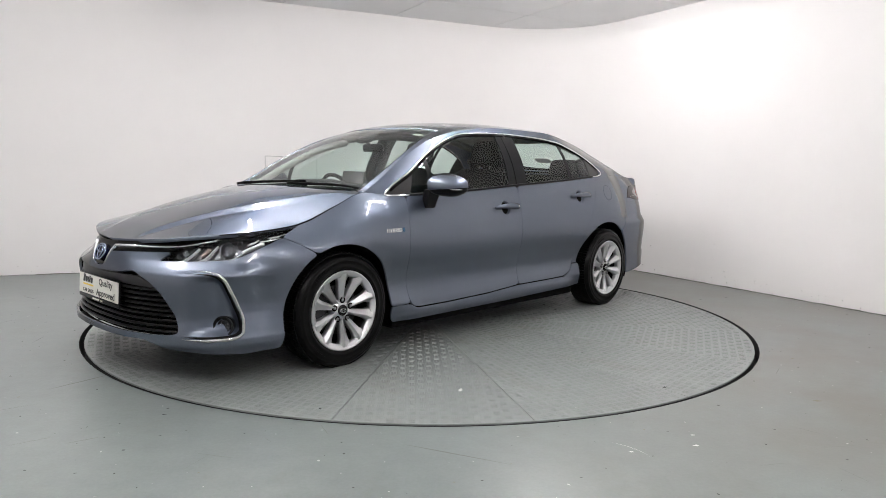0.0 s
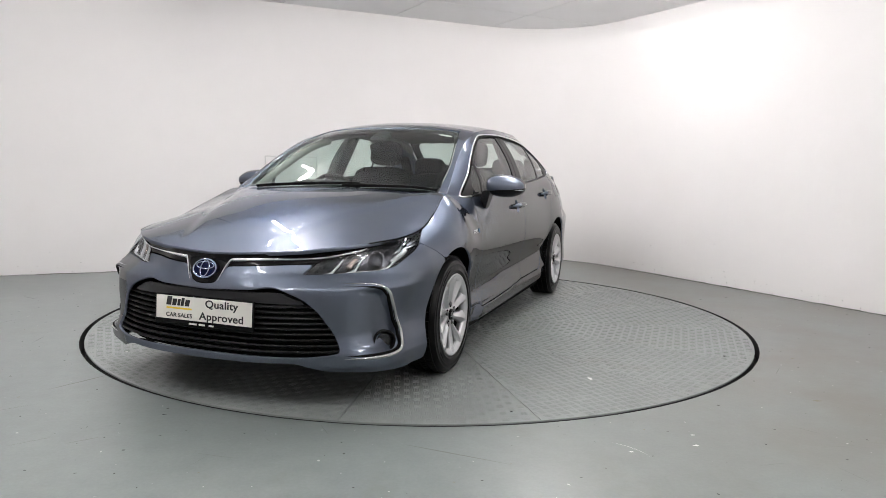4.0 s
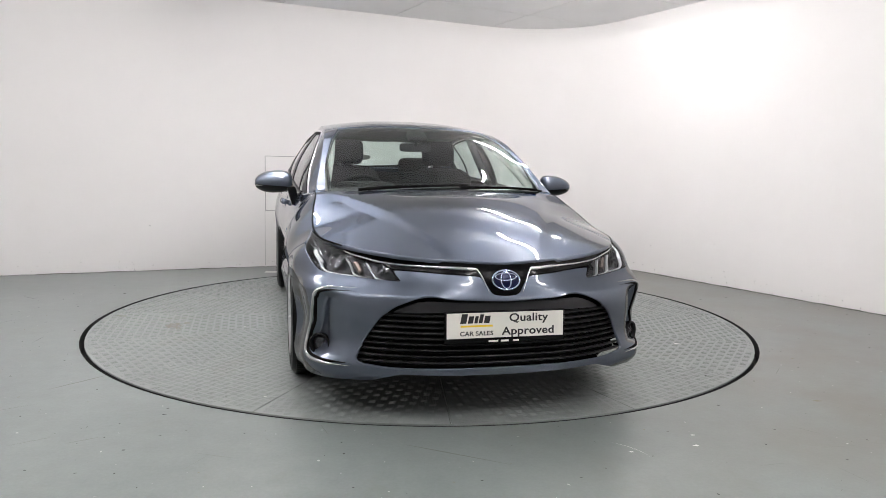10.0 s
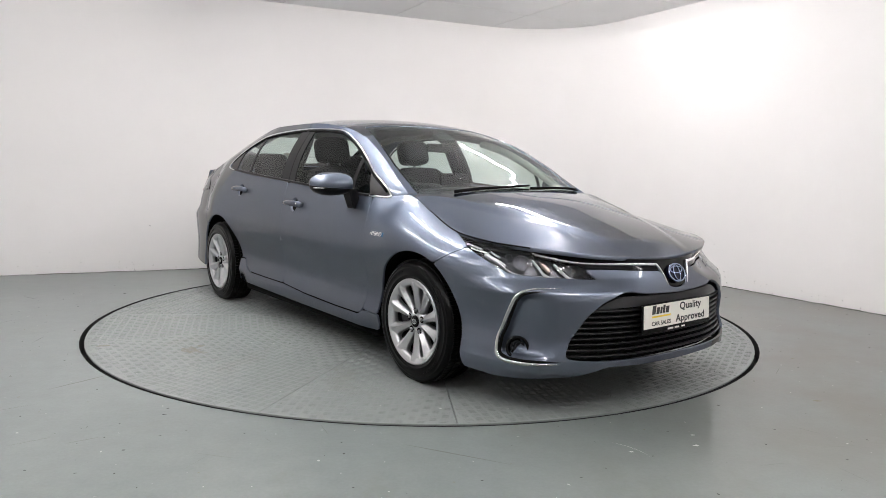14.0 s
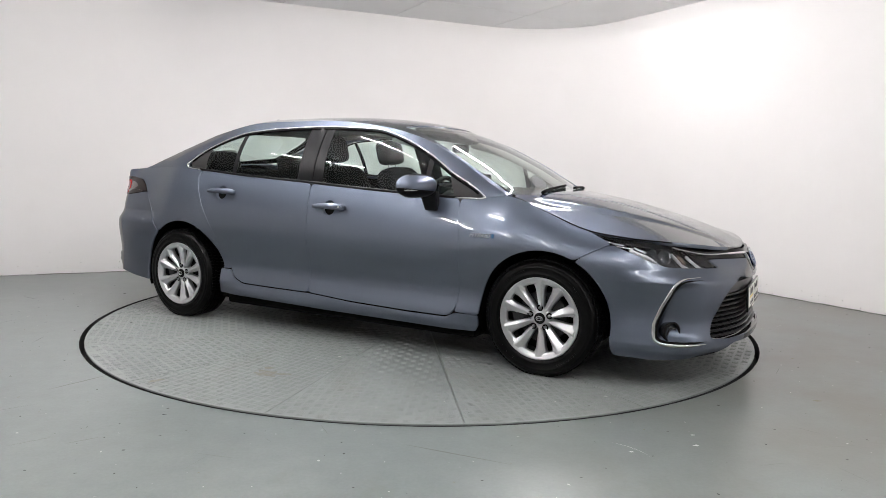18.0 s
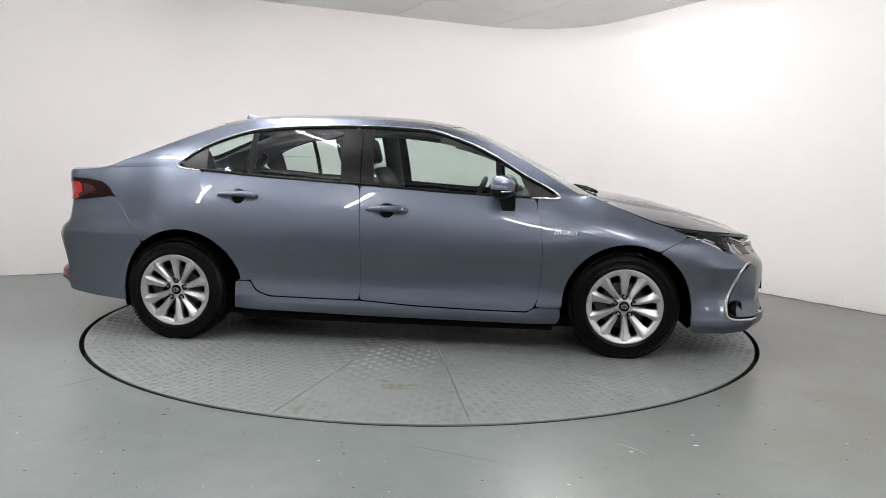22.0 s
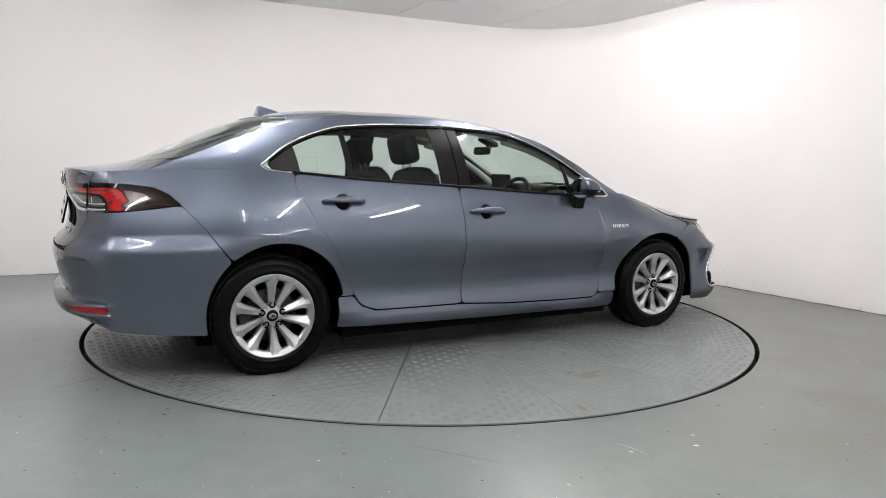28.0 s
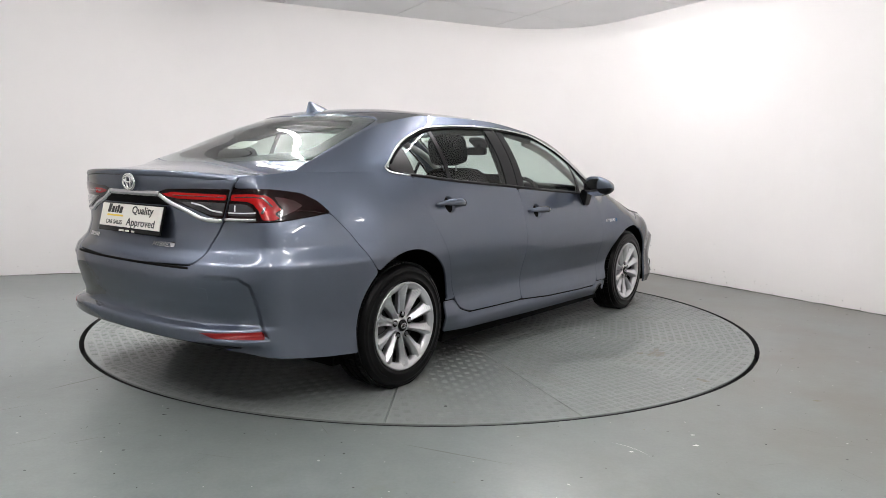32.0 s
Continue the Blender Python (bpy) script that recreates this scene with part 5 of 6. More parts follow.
                lens("clear_lens", [(5.246, 0.919), (5.40, 0.918), (5.52, 0.915), (5.43, 0.886), (5.335, 0.862), (5.268, 0.860)], LENS)
                guide([(5.44, 0.912), (5.385, 0.904), (5.321, 0.883), (5.268, 0.877)], 0.009)
    # bright bar over the plate that runs on under the lamps
    mid = [(w, 0.942) for w in np.linspace(-(W - 5.66), W - 5.66, 31)]
    strip("chrome_bar", tail, mid, 0.028, 0.009, SATIN, lid, "satin chrome bar over the plate", sides=(1,))
    tailbar = smooth_path([(5.66, 0.940), (5.582, 0.906), (5.464, 0.872), (5.39, 0.848), (5.34, 0.842), (5.275, 0.841)], 24)
    strip("chrome_bar", lower, tailbar, 0.028, 0.009, SATIN, lid, taper=np.linspace(1.0, 0.8, 24))
    underbar = smooth_path([(5.256, 0.848), (5.17, 0.848), (5.085, 0.850)], 10)
    strip("chrome_bar", lower, underbar, 0.020, 0.008, SATIN, car, taper=np.linspace(1, 0.8, 10))
    strip("lid_gap", tail, [(w, 0.6455) for w in np.linspace(-(W - 5.40), W - 5.40, 31)], 0.013, 0.003, MATT, car, sides=(1,))
    # matt black strip stands in for the shaded recess under the bar
    strip("plate_hollow_shade", tail, [(w, 0.912) for w in np.linspace(-(W - 5.56), W - 5.56, 21)], 0.042, 0.003, MATT, lid, sides=(1,))
    # reflectors
    both("reflector", lower, [(5.338, 0.384), (5.27, 0.360), (5.045, 0.357), (5.050, 0.392), (5.20, 0.389)], REFLECT, car, "red plastic bumper reflector", res=0.03, off=0.004, lip=0.02, radius=0.006)
    put("tow_cover", [sheet(tail, [(0.50, 0.50), (0.57, 0.50), (0.57, 0.57), (0.50, 0.57)], 0.03, off=0.001, lip=0.002, radius=0.008)], PAINT, car)
    # badge and lettering
    m = frame_on(tail, 0, 0.990)
    badge = part("badge", bmesh.new(), GLOSS, lid, "chrome oval badge")
    badge.matrix_basis = m @ Matrix.Translation((0, 0, 0.004))
    for nm, rx, ry, oy in (("ring", 0.048, 0.033, 0), ("inner_ring", 0.018, 0.029, 0), ("cross_ring", 0.037, 0.013, 0.011)):
        sweep(nm, [(rx * math.cos(a), ry * math.sin(a) + oy, 0.004) for a in np.linspace(0, 2 * math.pi, 41)[:-1]], 0.0066, CHROME, badge, closed=True)
    lettering("HYBRID", 0.030, CHROME, lid, frame_on(tail, 0.245, 0.724) @ Matrix.Translation((0, 0, 0.003)), 0.002, "chrome HYBRID lettering", 0.3, 1.0, 0.125, 0.006)
    bm = box((0.026, 0.022, 0.004), 0.004)
    part("hybrid_mark", bm, CHROME, lid).matrix_basis = frame_on(tail, 0.322, 0.727) @ Matrix.Translation((0, 0, 0.003))
    for k in range(7):
        part("model_bar", box((0.013, 0.020, 0.003), 0.002), CHROME, lid).matrix_basis = frame_on(tail, -0.46 + k * 0.019, 0.728) @ Matrix.Translation((0, 0, 0.003))
    # tail pipe
    sweep("tail_pipe", [(-1.80, -0.5, 0.31), (-1.98, -0.5, 0.31), (-2.08, -0.5, 0.295)], 0.024, PIPE, car, "steel tail pipe", 14)


def plate(front):
    """A show plate: brand mark as plain bars, the readable words as lettering."""
    holder = part("plate_holder", box((0.535, 0.135, 0.010), 0.004), GLOSS, car, "white plate with black words in a black holder", True)
    if front:
        holder.matrix_basis = Matrix.Translation((2.292, 0, 0.420)) @ Matrix(((0, 0, 1), (1, 0, 0), (0, 1, 0))).to_4x4() @ pose(0, 0, 0, -3)
    else:
        holder.matrix_basis = Matrix.Translation((-2.262, 0, 0.825)) @ Matrix(((0, 0, -1), (-1, 0, 0), (0, 1, 0))).to_4x4() @ pose(0, 0, 0, -13)
    part("plate", box((0.518, 0.106, 0.004), 0.0015, Matrix.Translation((0, 0.008, 0.006))), PLATEW, holder)
    z = 0.0085
    lettering("Quality", 0.047, INK, holder, pose(0.100, 0.036, z), 0.0004, "", 0.0, 1.05, 0.175)
    lettering("Approved", 0.047, INK, holder, pose(0.100, -0.020, z), 0.0004, "", 0.0, 1.05, 0.235)
    lettering("CAR SALES", 0.026, INK, holder, pose(-0.130, -0.026, z), 0.0004, "", 0.0, 1.0, 0.145)
    # the brand word, as a row of plain slanted bars
    x = -0.198
    for w, h in ((0.026, 0.040), (0.022, 0.030), (0.014, 0.030), (0.016, 0.037), (0.024, 0.030)):
        bm = box((w, h, 0.001), 0.0)
        bmesh.ops.transform(bm, matrix=Matrix(((1, 0.2, 0, 0), (0, 1, 0, 0), (0, 0, 1, 0), (0, 0, 0, 1))), verts=bm.verts[:])
        bmesh.ops.transform(bm, matrix=Matrix.Translation((x + w / 2, 0.018 + h / 2, z)), verts=bm.verts[:])
        part("brand_bar", bm, INK, holder)
        x += w + 0.006
    part("yellow_bar", box((0.140, 0.008, 0.001), 0, pose(-0.130, 0.006, z)), YELLOW, holder)
    for k in range(3):
        part("caption_bar", box((0.042 - 0.008 * k, 0.008, 0.001), 0, pose(-0.055 + 0.050 * k, -0.060, 0.0058)), PLATEW, holder)


def wheel(x, y, side):
    w = new("wheel")
    w.parent = car
    w["label"] = "silver ten-spoke alloy wheel with black tyre"
    w.matrix_basis = pose(x, y * side, 0.308, 0, 0, 0 if side > 0 else 180)
    R = 0.309
    prof = [(0.205, -0.09), (0.215, -0.102), (0.245, -0.106), (0.285, -0.100), (R - 0.009, -0.088), (R - 0.001, -0.070), (R, -0.03), (R, 0.03), (R - 0.001, 0.070),
            (R - 0.009, 0.088), (0.291, 0.0965), (0.289, 0.0995), (0.284, 0.1005), (0.281, 0.0995), (0.272, 0.1040), (0.269, 0.1050), (0.266, 0.1035), (0.250, 0.106), (0.240, 0.1062), (0.238, 0.1075), (0.234, 0.1075), (0.231, 0.1055), (0.222, 0.103), (0.216, 0.099), (0.208, 0.090)]
    if "tyre" not in WHEEL:
        t = part("tyre", turned(prof, 72), RUBBER, w, "black rubber tyre", True)
        WHEEL["tyre"] = t.data
        # tread grooves and lateral sipes as thin raised blocks
        bm = bmesh.new()
        for i in range(90):
            a = 2 * math.pi * i / 90
            for yy, wd in ((-0.062, 0.034), (-0.021, 0.030), (0.021, 0.030), (0.062, 0.034)):
                m = Matrix.Rotation(-a - yy * 1.2, 4, "Y") @ Matrix.Translation((0, yy, R + 0.001)) @ Matrix.Diagonal((0.0175, wd, 0.007, 1))
                bmesh.ops.create_cube(bm, size=1, matrix=m)
        WHEEL["tread"] = part("tread", bm, RUBBER, w).data
        # moulded marks on the sidewall
        bm = bmesh.new()
        rnd = random.Random(9)
        for start, count, high in ((20, 9, 0.013), (128, 7, 0.010), (205, 9, 0.013), (300, 8, 0.008)):
            a = start
            for _ in range(count):
                wd = rnd.uniform(0.006, 0.012)
                m = Matrix.Rotation(radians(a), 4, "Y") @ Matrix.Translation((0, 0.1058, 0.2575)) @ pose(0, 0, 0, -7, 0, 0)
                bmesh.ops.create_cube(bm, size=1, matrix=m @ Matrix.Diagonal((wd, 0.0022, high, 1)))
                a += math.degrees((wd + 0.006) / 0.2575)
        WHEEL["marks"] = tagged(part("sidewall_marks", bm, RUBBER, w), kind="stuff").data
        # barrel and lip
        lip = [(0.214, 0.097), (0.219, 0.101), (0.217, 0.105), (0.212, 0.1045), (0.207, 0.101), (0.194, 0.098), (0.185, 0.092), (0.182, 0.078), (0.188, 0.060)]
        WHEEL["rim"] = part("rim", turned(lip, 72), ALLOY, w, "", True).data
        WHEEL["barrel"] = part("barrel", turned([(0.198, 0.078), (0.192, 0.05), (0.188, 0.02), (0.188, -0.09)], 72), SHADEDMETAL, w, "", True).data
        # one spoke: a tapered, crowned bar that dishes in towards the hub
        bm = bmesh.new()
        rows = []
        for k in np.linspace(0, 1, 15):
            r = 0.036 + 0.165 * k
            half = 0.0125 + 0.0185 * k + 0.022 * max(0, k - 0.66) ** 2 / 0.34 ** 2
            face = 0.078 + 0.027 * k ** 0.9
            tw = 0.010 * k
            rows.append([bm.verts.new((s * half * q + tw, face - d, r)) for s, q, d in ((-1, 1.0, 0.042), (-1, 1.0, 0.020), (-1, 0.88, 0.013), (-1, 0.34, 0.0), (-1, 0.16, 0.0004), (1, 0.88, 0.015), (1, 1.0, 0.022), (1, 1.0, 0.042))])
        for a, b in zip(rows, rows[1:]):
            for k in range(7):
                bm.faces.new((a[k], b[k], b[k + 1], a[k + 1]))
            bm.faces.new((a[7], b[7], b[0], a[0]))
        bm.faces.new(rows[0][::-1])
        bm.faces.new(rows[-1])
        bmesh.ops.recalc_face_normals(bm, faces=bm.faces[:])
        sp = part("spoke", bm, ALLOY, w)
        WHEEL["spoke"] = sp.data
        sp.parent = w
        first = sp
        WHEEL["hub"] = part("hub", turned([(0.0005, 0.080), (0.032, 0.081), (0.048, 0.078), (0.058, 0.068), (0.062, 0.045), (0.062, -0.02)], 40), ALLOY, w, "", True).data
        WHEEL["cap"] = part("centre_cap", turned([(0.0005, 0.090), (0.026, 0.089), (0.030, 0.085), (0.030, 0.07)], 32), GLOSS, w, "", True).data
        WHEEL["nut"] = part("nut", turned([(0.0005, 0.088), (0.007, 0.088), (0.009, 0.084), (0.0095, 0.06)], 12), STEEL, w, "", True)
        WHEEL["well"] = part("nut_well", turned([(0.0175, 0.0815), (0.0165, 0.0805), (0.012, 0.0800), (0.0005, 0.0800)], 16), MATT, w, "", True)
        WHEEL["brake"] = part("brake_disc", turned([(0.06, 0.035), (0.135, 0.035), (0.138, 0.030), (0.138, 0.012), (0.06, 0.012)], 48), SHADEDMETAL, w, "", True).data
        WHEEL["back"] = part("back_plate", turned([(0.0005, 0.0), (0.186, 0.0), (0.186, -0.06)], 40), MATT, w, "", True).data
        bm = bmesh.new()
        for rx, rz, oz in ((0.019, 0.0135, 0), (0.0075, 0.0125, 0), (0.0145, 0.005, 0.004)):
            ring_pts = [(rx * math.cos(a), rz * math.sin(a) + oz) for a in np.linspace(0, 2 * math.pi, 25)[:-1]]
            for i in range(24):
                a, b = ring_pts[i], ring_pts[(i + 1) % 24]
                s = 0.84
                vs = [bm.verts.new((p[0], 0.0905, p[1])) for p in (a, b)] + [bm.verts.new((b[0] * s, 0.0905, (b[1] - oz) * s + oz)), bm.verts.new((a[0] * s, 0.0905, (a[1] - oz) * s + oz))]
                bm.faces.new(vs)
        bmesh.ops.recalc_face_normals(bm, faces=bm.faces[:])
        bmesh.ops.solidify(bm, geom=bm.faces[:], thickness=0.001)
        WHEEL["mark"] = part("cap_mark", bm, ALLOY, w).data
        nut, well = WHEEL["nut"], WHEEL["well"]
        WHEEL["nut"], WHEEL["well"] = nut.data, well.data
        for o in (first, nut, well):
            bpy.data.objects.remove(o)
    else:
        for k, nm in (("tyre", "tyre"), ("tread", "tread"), ("marks", "sidewall_marks"), ("rim", "rim"), ("barrel", "barrel"), ("hub", "hub"), ("cap", "centre_cap"), ("brake", "brake_disc"), ("back", "back_plate"), ("mark", "cap_mark")):
            o = new(nm, WHEEL[k])
            o.parent = w
            if k == "marks":
                tagged(o, kind="stuff")
    for i in range(10):
        o = new("spoke", WHEEL["spoke"])
        o.parent = w
        a = 36 * i + (1.5 if i % 2 else -1.5)
        o.matrix_basis = pose(0, 0, 0, 0, a)
    for i in range(5):
        for k, nm in (("well", "nut_well"), ("nut", "wheel_nut")):
            o = new(nm, WHEEL[k])
            o.parent = w
            a = radians(18 + 72 * i)
            o.matrix_basis = pose(0.0555 * math.cos(a), 0, 0.0555 * math.sin(a))
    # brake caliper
    c = part("caliper", box((0.07, 0.06, 0.12), 0.012, pose(0.125, 0.025, 0.03)), SHADEDMETAL, w)
    c.matrix_basis = pose(0, 0, 0, 0, 20)
    return w


WHEEL = {}


def mirrors():
    for side in (1, -1):
        bm = bmesh.new()
        bmesh.ops.create_uvsphere(bm, u_segments=32, v_segments=20, radius=1)
        for v in bm.verts:
            x, y, z = v.co
            p = [math.copysign(abs(q) ** 0.62, q) for q in (x, y, z)]
            bx = p[0] * (0.090 if p[0] > 0 else 0.040)
            high = (1 - 0.34 * max(0, p[1]) ** 1.6) * (1 - 0.42 * max(0, p[0]) ** 1.8)
            v.co = (0.62 + bx - 0.03 * p[1], 0.922 + p[1] * 0.112, 0.978 + p[2] * 0.066 * high + 0.010 * max(0, -p[0]) - 0.006 * p[1])
        geom = bm.verts[:] + bm.edges[:] + bm.faces[:]
        low = bm.copy()
        cut, nrm = Vector((0.62, 0.922, 0.962)), Vector((0.05, -0.06, 1)).normalized()
        bmesh.ops.bisect_plane(bm, geom=geom, plane_co=cut, plane_no=nrm, clear_inner=True)
        bmesh.ops.bisect_plane(low, geom=low.verts[:] + low.edges[:] + low.faces[:], plane_co=cut - nrm * 0.001, plane_no=nrm, clear_outer=True)
        for b in (bm, low):
            bmesh.ops.transform(b, matrix=Matrix.Diagonal((1, side, 1, 1)), verts=b.verts[:])
            bmesh.ops.recalc_face_normals(b, faces=b.faces[:])
        shell = part("door_mirror", bm, PAINT, car, "body-coloured door mirror with black lower shell", True)
        part("lower_shell", low, PIANO, shell, "", True)
        foot = box((0.105, 0.052, 0.115), 0.012)
        for v in foot.verts:
            k = 0.5 + v.co.z / 0.115
            v.co.x = v.co.x * (0.74 + 0.30 * k) - 0.012 * k
            v.co.y += 0.030 * k
        bmesh.ops.transform(foot, matrix=Matrix.Translation((0.668, 0.790 * side, 0.897)) @ Matrix.Diagonal((1, side, 1, 1)), verts=foot.verts[:])
        bmesh.ops.recalc_face_normals(foot, faces=foot.faces[:])
        part("mirror_foot", foot, PIANO, shell)
        # turn signal strip and the glass
        pts = []
        for k in np.linspace(0, 1, 14):
            a = radians(-75 + 160 * k)
            pts.append((0.615 + 0.078 * math.cos(a) ** 0.8 if math.cos(a) > 0 else 0.60, side * (0.918 + 0.109 * math.sin(a)), 0.960 - 0.002 * math.sin(a)))
        sweep("turn_signal", pts, 0.006, SATIN, shell, "", 6)
        g = turned([(0.0005, 0), (0.055, 0), (0.056, 0.003)], 28, "x")
        bmesh.ops.transform(g, matrix=Matrix.Translation((0.579, 0.922 * side, 0.974)) @ Matrix.Diagonal((1, 1.70, 1.08, 1)), verts=g.verts[:])
        part("mirror_glass", g, MIRROR, shell)


def side_badges():
    for s in (1, -1):
        m = frame_on(lower, 1.918 * s, 0.722) @ Matrix.Translation((0, 0, 0.0012))
        lettering("HYBRID", 0.031, CHROME, car, m, 0.0016, "chrome HYBRID lettering on the wing", 0.25, 1.0, 0.130, 0.006)
        o = part("hybrid_mark", box((0.014, 0.024, 0.003), 0.004), MARKBLUE, car, "pale blue hybrid mark")
        o.matrix_basis = frame_on(lower, (1.918 + 0.082 * s) * s, 0.724) @ Matrix.Translation((0, 0, 0.001))


def soft(size, m):
    """A padded block with crowned faces."""
    bm = bmesh.new()
    bmesh.ops.create_cube(bm, size=1)
    bmesh.ops.subdivide_edges(bm, edges=bm.edges[:], cuts=5, use_grid_fill=True)
    for v in bm.verts:
        p = v.co * 2
        n = (abs(p.x) ** 5 + abs(p.y) ** 5 + abs(p.z) ** 5) ** 0.2
        v.co = Vector([q / max(n, 1e-6) * max(abs(p.x), abs(p.y), abs(p.z)) for q in p]) * 0.5
    bmesh.ops.transform(bm, matrix=m @ Matrix.Diagonal((*size, 1)), verts=bm.verts[:])
    return bm


def interior():
    for y in (0.36, -0.36):
        seat = part("front_seat", soft((0.54, 0.50, 0.16), pose(0.09, y, 0.50, 0, -8)), FABRIC, car, "dark grey fabric front seat", True)
        part("backrest", soft((0.16, 0.49, 0.62), pose(-0.225, y, 0.785, 0, -20)), FABRIC, seat, "", True)
        part("headrest", soft((0.12, 0.25, 0.185), pose(-0.385, y, 1.195, 0, -14)), FABRIC, seat, "", True)
        for d in (-0.05, 0.05):
            sweep("headrest_post", [(-0.345, y + d, 1.04), (-0.38, y + d, 1.16)], 0.006, STEEL, seat, "", 8)
    bench = part("rear_seat", soft((0.52, 1.26, 0.18), pose(-0.92, 0, 0.50, 0, -8)), FABRIC, car, "dark grey fabric rear bench", True)
    part("backrest", soft((0.16, 1.24, 0.60), pose(-1.24, 0, 0.76, 0, -24)), FABRIC, bench, "", True)
    for y in (0.38, -0.38):
        part("headrest", soft((0.11, 0.28, 0.17), pose(-1.40, y, 1.09, 0, -16)), FABRIC, bench, "", True)
    part("parcel_shelf", box((0.46, 1.18, 0.03), 0.01, pose(-1.62, 0, 1.005)), MATT, car)
    # dashboard with hood and screen
    dash = part("dashboard", soft((0.52, 1.36, 0.24), pose(0.82, 0, 0.83, 0, 6)), VINYL, car, "black dashboard with centre screen", True)
    part("instrument_hood", soft((0.22, 0.36, 0.09), pose(0.64, -0.36, 0.945)), VINYL, dash, "", True)
    part("screen", box((0.02, 0.24, 0.13), 0.008, pose(0.60, 0.0, 0.985, 0, -8)), GLOSS, dash)
    part("console", soft((0.85, 0.22, 0.24), pose(0.25, 0, 0.52)), VINYL, car, "", True)
    sw = new("steering_wheel")
    sw.parent = car
    sw["label"] = "black three-spoke steering wheel"
    sw.matrix_basis = pose(0.44, -0.36, 0.855, 0, -66)
    sweep("wheel_rim", [(0.182 * math.cos(a), 0.182 * math.sin(a), 0) for a in np.linspace(0, 2 * math.pi, 41)[:-1]], 0.015, VINYL, sw, closed=True)
    part("hub", soft((0.15, 0.18, 0.05), pose(0, 0, -0.01)), VINYL, sw, "", True)
    for a in (90, 270, 180):
        c, s = math.cos(radians(a)), math.sin(radians(a))
        sweep("wheel_spoke", [(0.05 * c, 0.05 * s, -0.01), (0.178 * c, 0.178 * s, 0)], [0.022, 0.014], VINYL, sw, "", 8, flat=0.5)
    # inside mirror and camera housing
    mir = part("inside_mirror", soft((0.03, 0.21, 0.058), pose(0.425, 0, 1.215, 0, 8)), VINYL, car, "", True)
    sweep("mirror_stem", [(0.50, 0, 1.275), (0.46, 0, 1.23)], 0.012, VINYL, mir, "", 8)
    part("camera_cover", soft((0.13, 0.13, 0.035), pose(0.475, 0, 1.280, 0, 26)), VINYL, car, "", True)
    # head lining, pillar and door trims
    lining = [(0.34, 0), (0.32, 0.25), (0.27, 0.47), (0.0, 0.53), (-0.6, 0.525), (-1.15, 0.48), (-1.27, 0.3), (-1.30, 0)]
    put("head_lining", [sheet(upper, ymirrored(lining), 0.05, off=-0.04, lip=0)], ROOFCLOTH, car)
    for s in (1, -1):
        v = [(x, 0.0) for x in np.linspace(1.06, 0.26, 14)]
        pts = [(x - 0.02, (float(rail_y(x)) - 0.045) * s, float(rail_z(x)) - 0.055) for x, _ in v]
        sweep("pillar_trim", pts, 0.026, LINING, car, "", 8)
        pts = [(x, (float(rail_y(x)) - 0.03) * s, float(rail_z(x)) - 0.035) for x in np.linspace(0.26, -1.30, 20)]
        sweep("roof_side_trim", pts, 0.030, ROOFCLOTH, car, "", 8)
        pts = [(-0.235 - 0.03 * k, (0.755 - 0.175 * k) * s, 0.93 + 0.39 * k) for k in np.linspace(0, 1, 8)]
        sweep("centre_pillar_trim", pts, 0.045, VINYL, car, "", 8, flat=0.7)
        pts = [(-1.30 - 0.12 * k, (0.60 - 0.0 * k) * s, 1.17 - 0.17 * k) for k in np.linspace(0, 1, 6)]
        sweep("rear_pillar_trim", pts, 0.05, VINYL, car, "", 10, flat=0.6)
    trim = belt(0.95, -1.35, 20, -0.005) + [S(-1.35, 0.76), S(-1.05, 0.72), S(-0.92, 0.55), S(-0.90, 0.35), S(0.9, 0.35)]
    both("door_trim", lower, trim, VINYL, car, res=0.06, off=-0.075, lip=0)
    # floor pan and firewall, so that nothing shows through
    part("floor_pan", box((3.3, 1.44, 0.05), 0.01, pose(-0.05, 0, 0.175)), MATT, car)
    part("rear_undertray", box((0.42, 1.16, 0.03), 0.01, pose(-1.80, 0, 0.330, 0, 3)), MATT, car)
    # extra black slab, added low to deepen the shade below the sills
    part("underbody", box((1.90, 1.58, 0.06), 0.02, pose(0, 0, 0.165)), MATT, car)
    part("front_undertray", box((0.42, 1.10, 0.03), 0.01, pose(1.86, 0, 0.195)), MATT, car)
    part("firewall", box((0.04, 1.36, 0.68), 0.01, pose(1.06, 0, 0.55)), MATT, car)
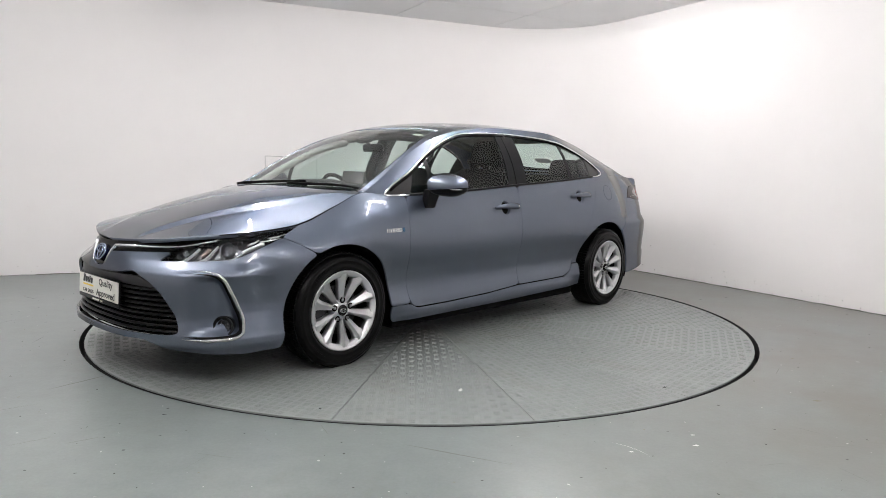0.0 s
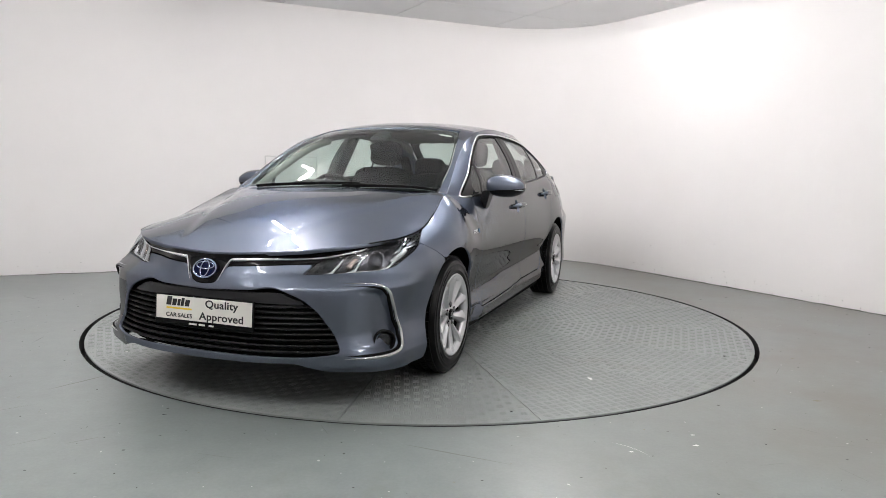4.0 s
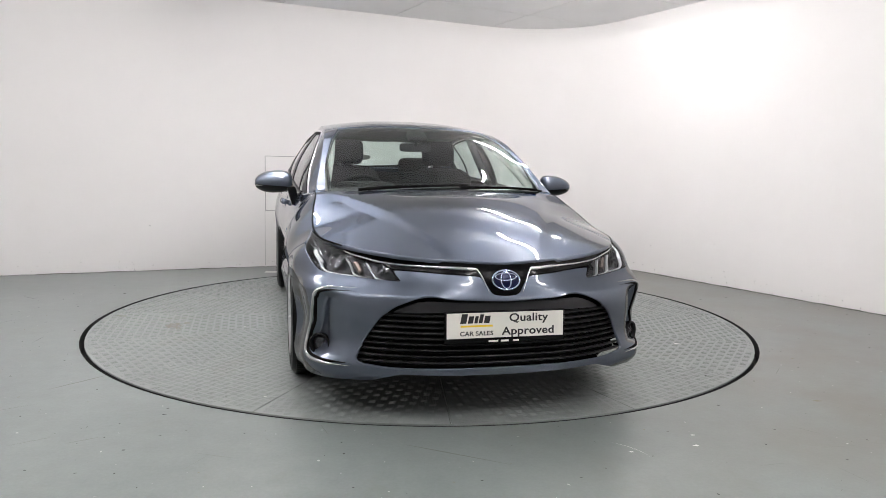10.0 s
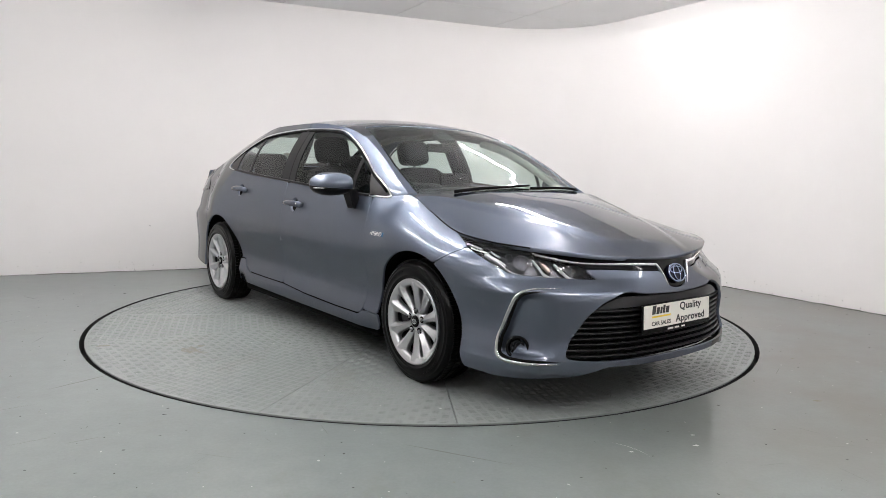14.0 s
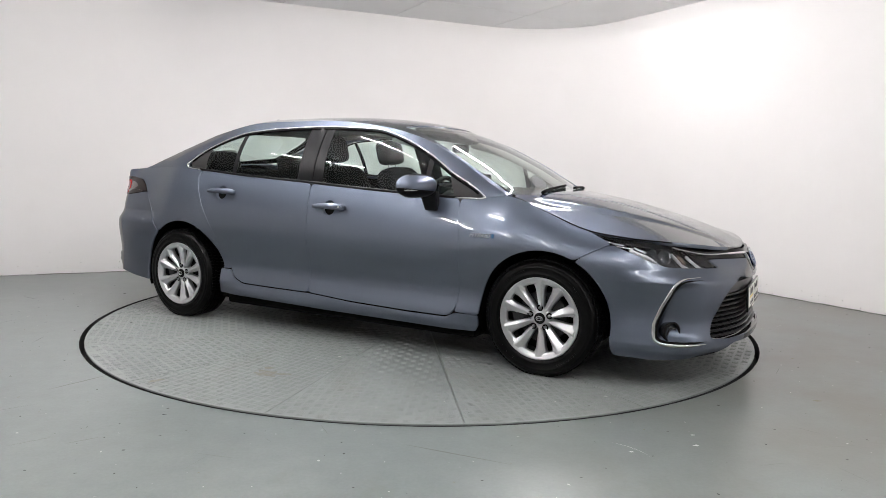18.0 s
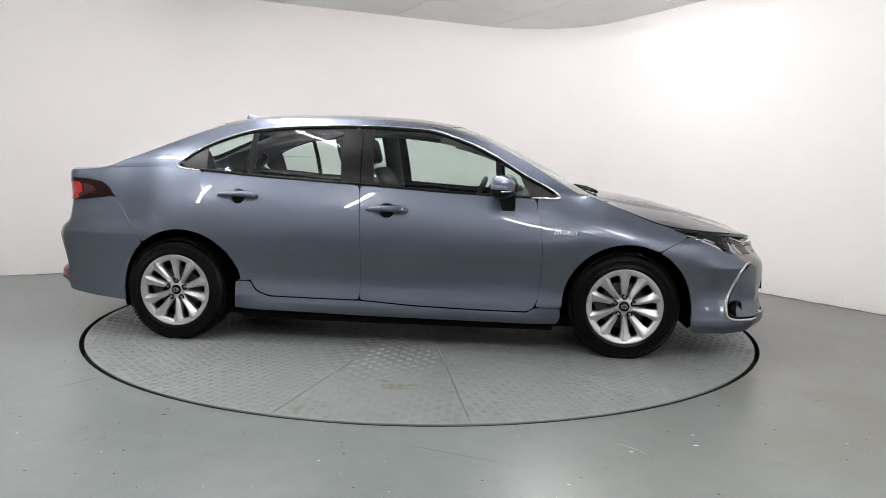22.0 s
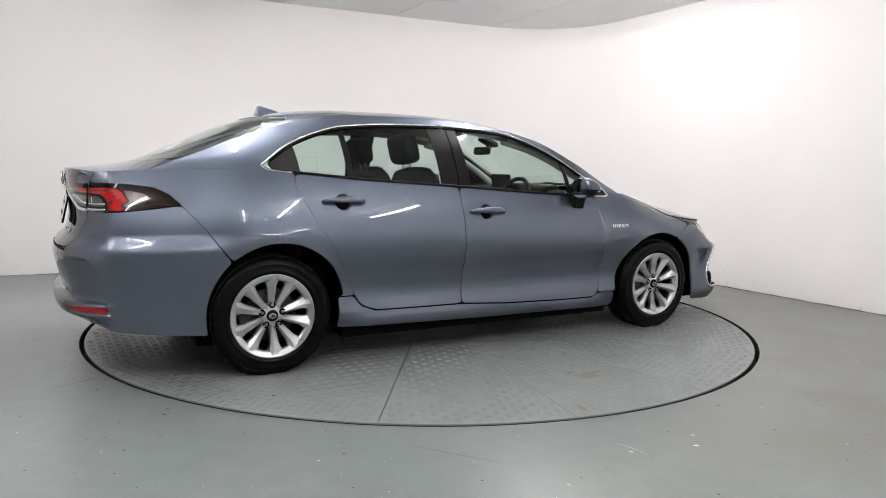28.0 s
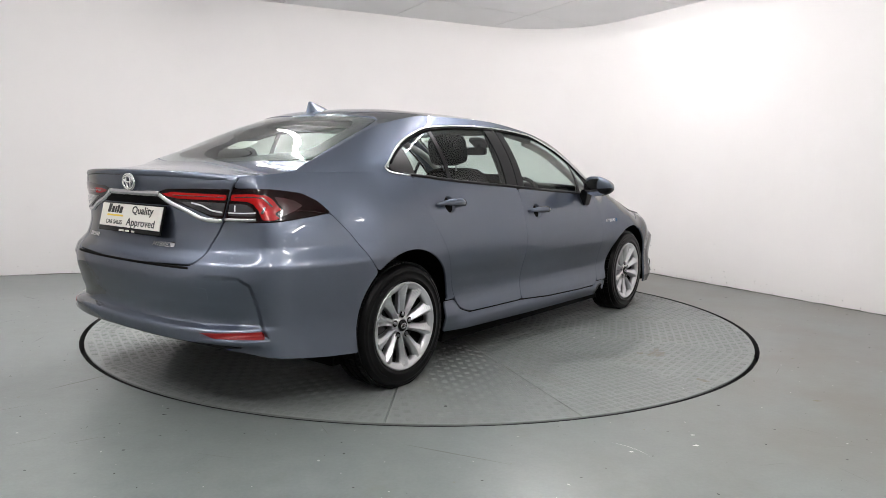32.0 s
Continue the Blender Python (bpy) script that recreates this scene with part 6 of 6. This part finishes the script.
    part("engine_cover", box((0.95, 1.0, 0.35), 0.05, pose(1.55, 0, 0.42)), MATT, car)
    part("boot_floor", box((0.75, 1.0, 0.40), 0.05, pose(-1.80, 0, 0.48)), MATT, car)
    # inner skin under the panel gaps
    sk = [S(0.99, 0.20)] + arch(1.553, 0.30, 0.385, 180, 100, 8) + belt(1.35, -1.95, 30, -0.012) + [(5.13, 0.99), (5.12, 0.86), (4.85, 0.87), (4.65, 0.80)] + arch(*RA[:2], 0.385, 120, 0, 10) + [S(-0.98, 0.22)]
    both("inner_skin", lower, sk, MATT, body, res=0.06, off=-0.016, lip=0)
    rs = [(0, 1.02), (ULEN - 5.2, 1.01), (ULEN - 5.0, 0.97), (ULEN - 4.75, 0.90), (ULEN - 4.6, 0.7), (ULEN - 4.62, 0.28), (ULEN - 5.0, 0.30), (0, 0.36)]
    put("inner_skin", [sheet(tail, mirrored(rs), 0.06, off=-0.04, lip=0)], MATT, body)
    # papers in the screen and the windows
    for (x, y, w, h, mt) in ((0.42, 0.44, 0.05, 0.022, PLATEW),):
        q = [(x - h, y - w), (x + h, y - w), (x + h, y + w), (x - h, y + w)]
        put("screen_sticker", [sheet(upper, q, 0.05, off=-0.011, lip=0)], mt, car, "small white sticker behind the windscreen")
    put("window_sticker", [sheet(upper, [(-1.76, -0.15), (-1.66, -0.15), (-1.66, 0.02), (-1.76, 0.02)], 0.05, off=-0.012, lip=0)], PLATEW, car, "small pale sticker behind the rear window")


front_end()
headlamps()
top()
sides()
rear_end()
plate(True)
plate(False)
for wx, wy in ((1.35, 0.752), (-1.35, 0.760)):
    for sd in (1, -1):
        wheel(wx, wy, sd)
mirrors()
side_badges()
interior()
bpy.data.objects.remove(body) if not body.children else None


def motions():
    """The turntable turns at an even pace and carries the car round."""
    rows_t, rows_c = [], []
    for i in range(9):
        t = 4.0 * i
        m = pose(0, 0, 0, 0, 0, -134.95 + 5.8078 * t)
        rows_t.append((t, m))
        rows_c.append((t, m @ pose(-0.06, -0.168, 0.0)))
    walk(turntable, rows_t)
    walk(car, rows_c)


motions()
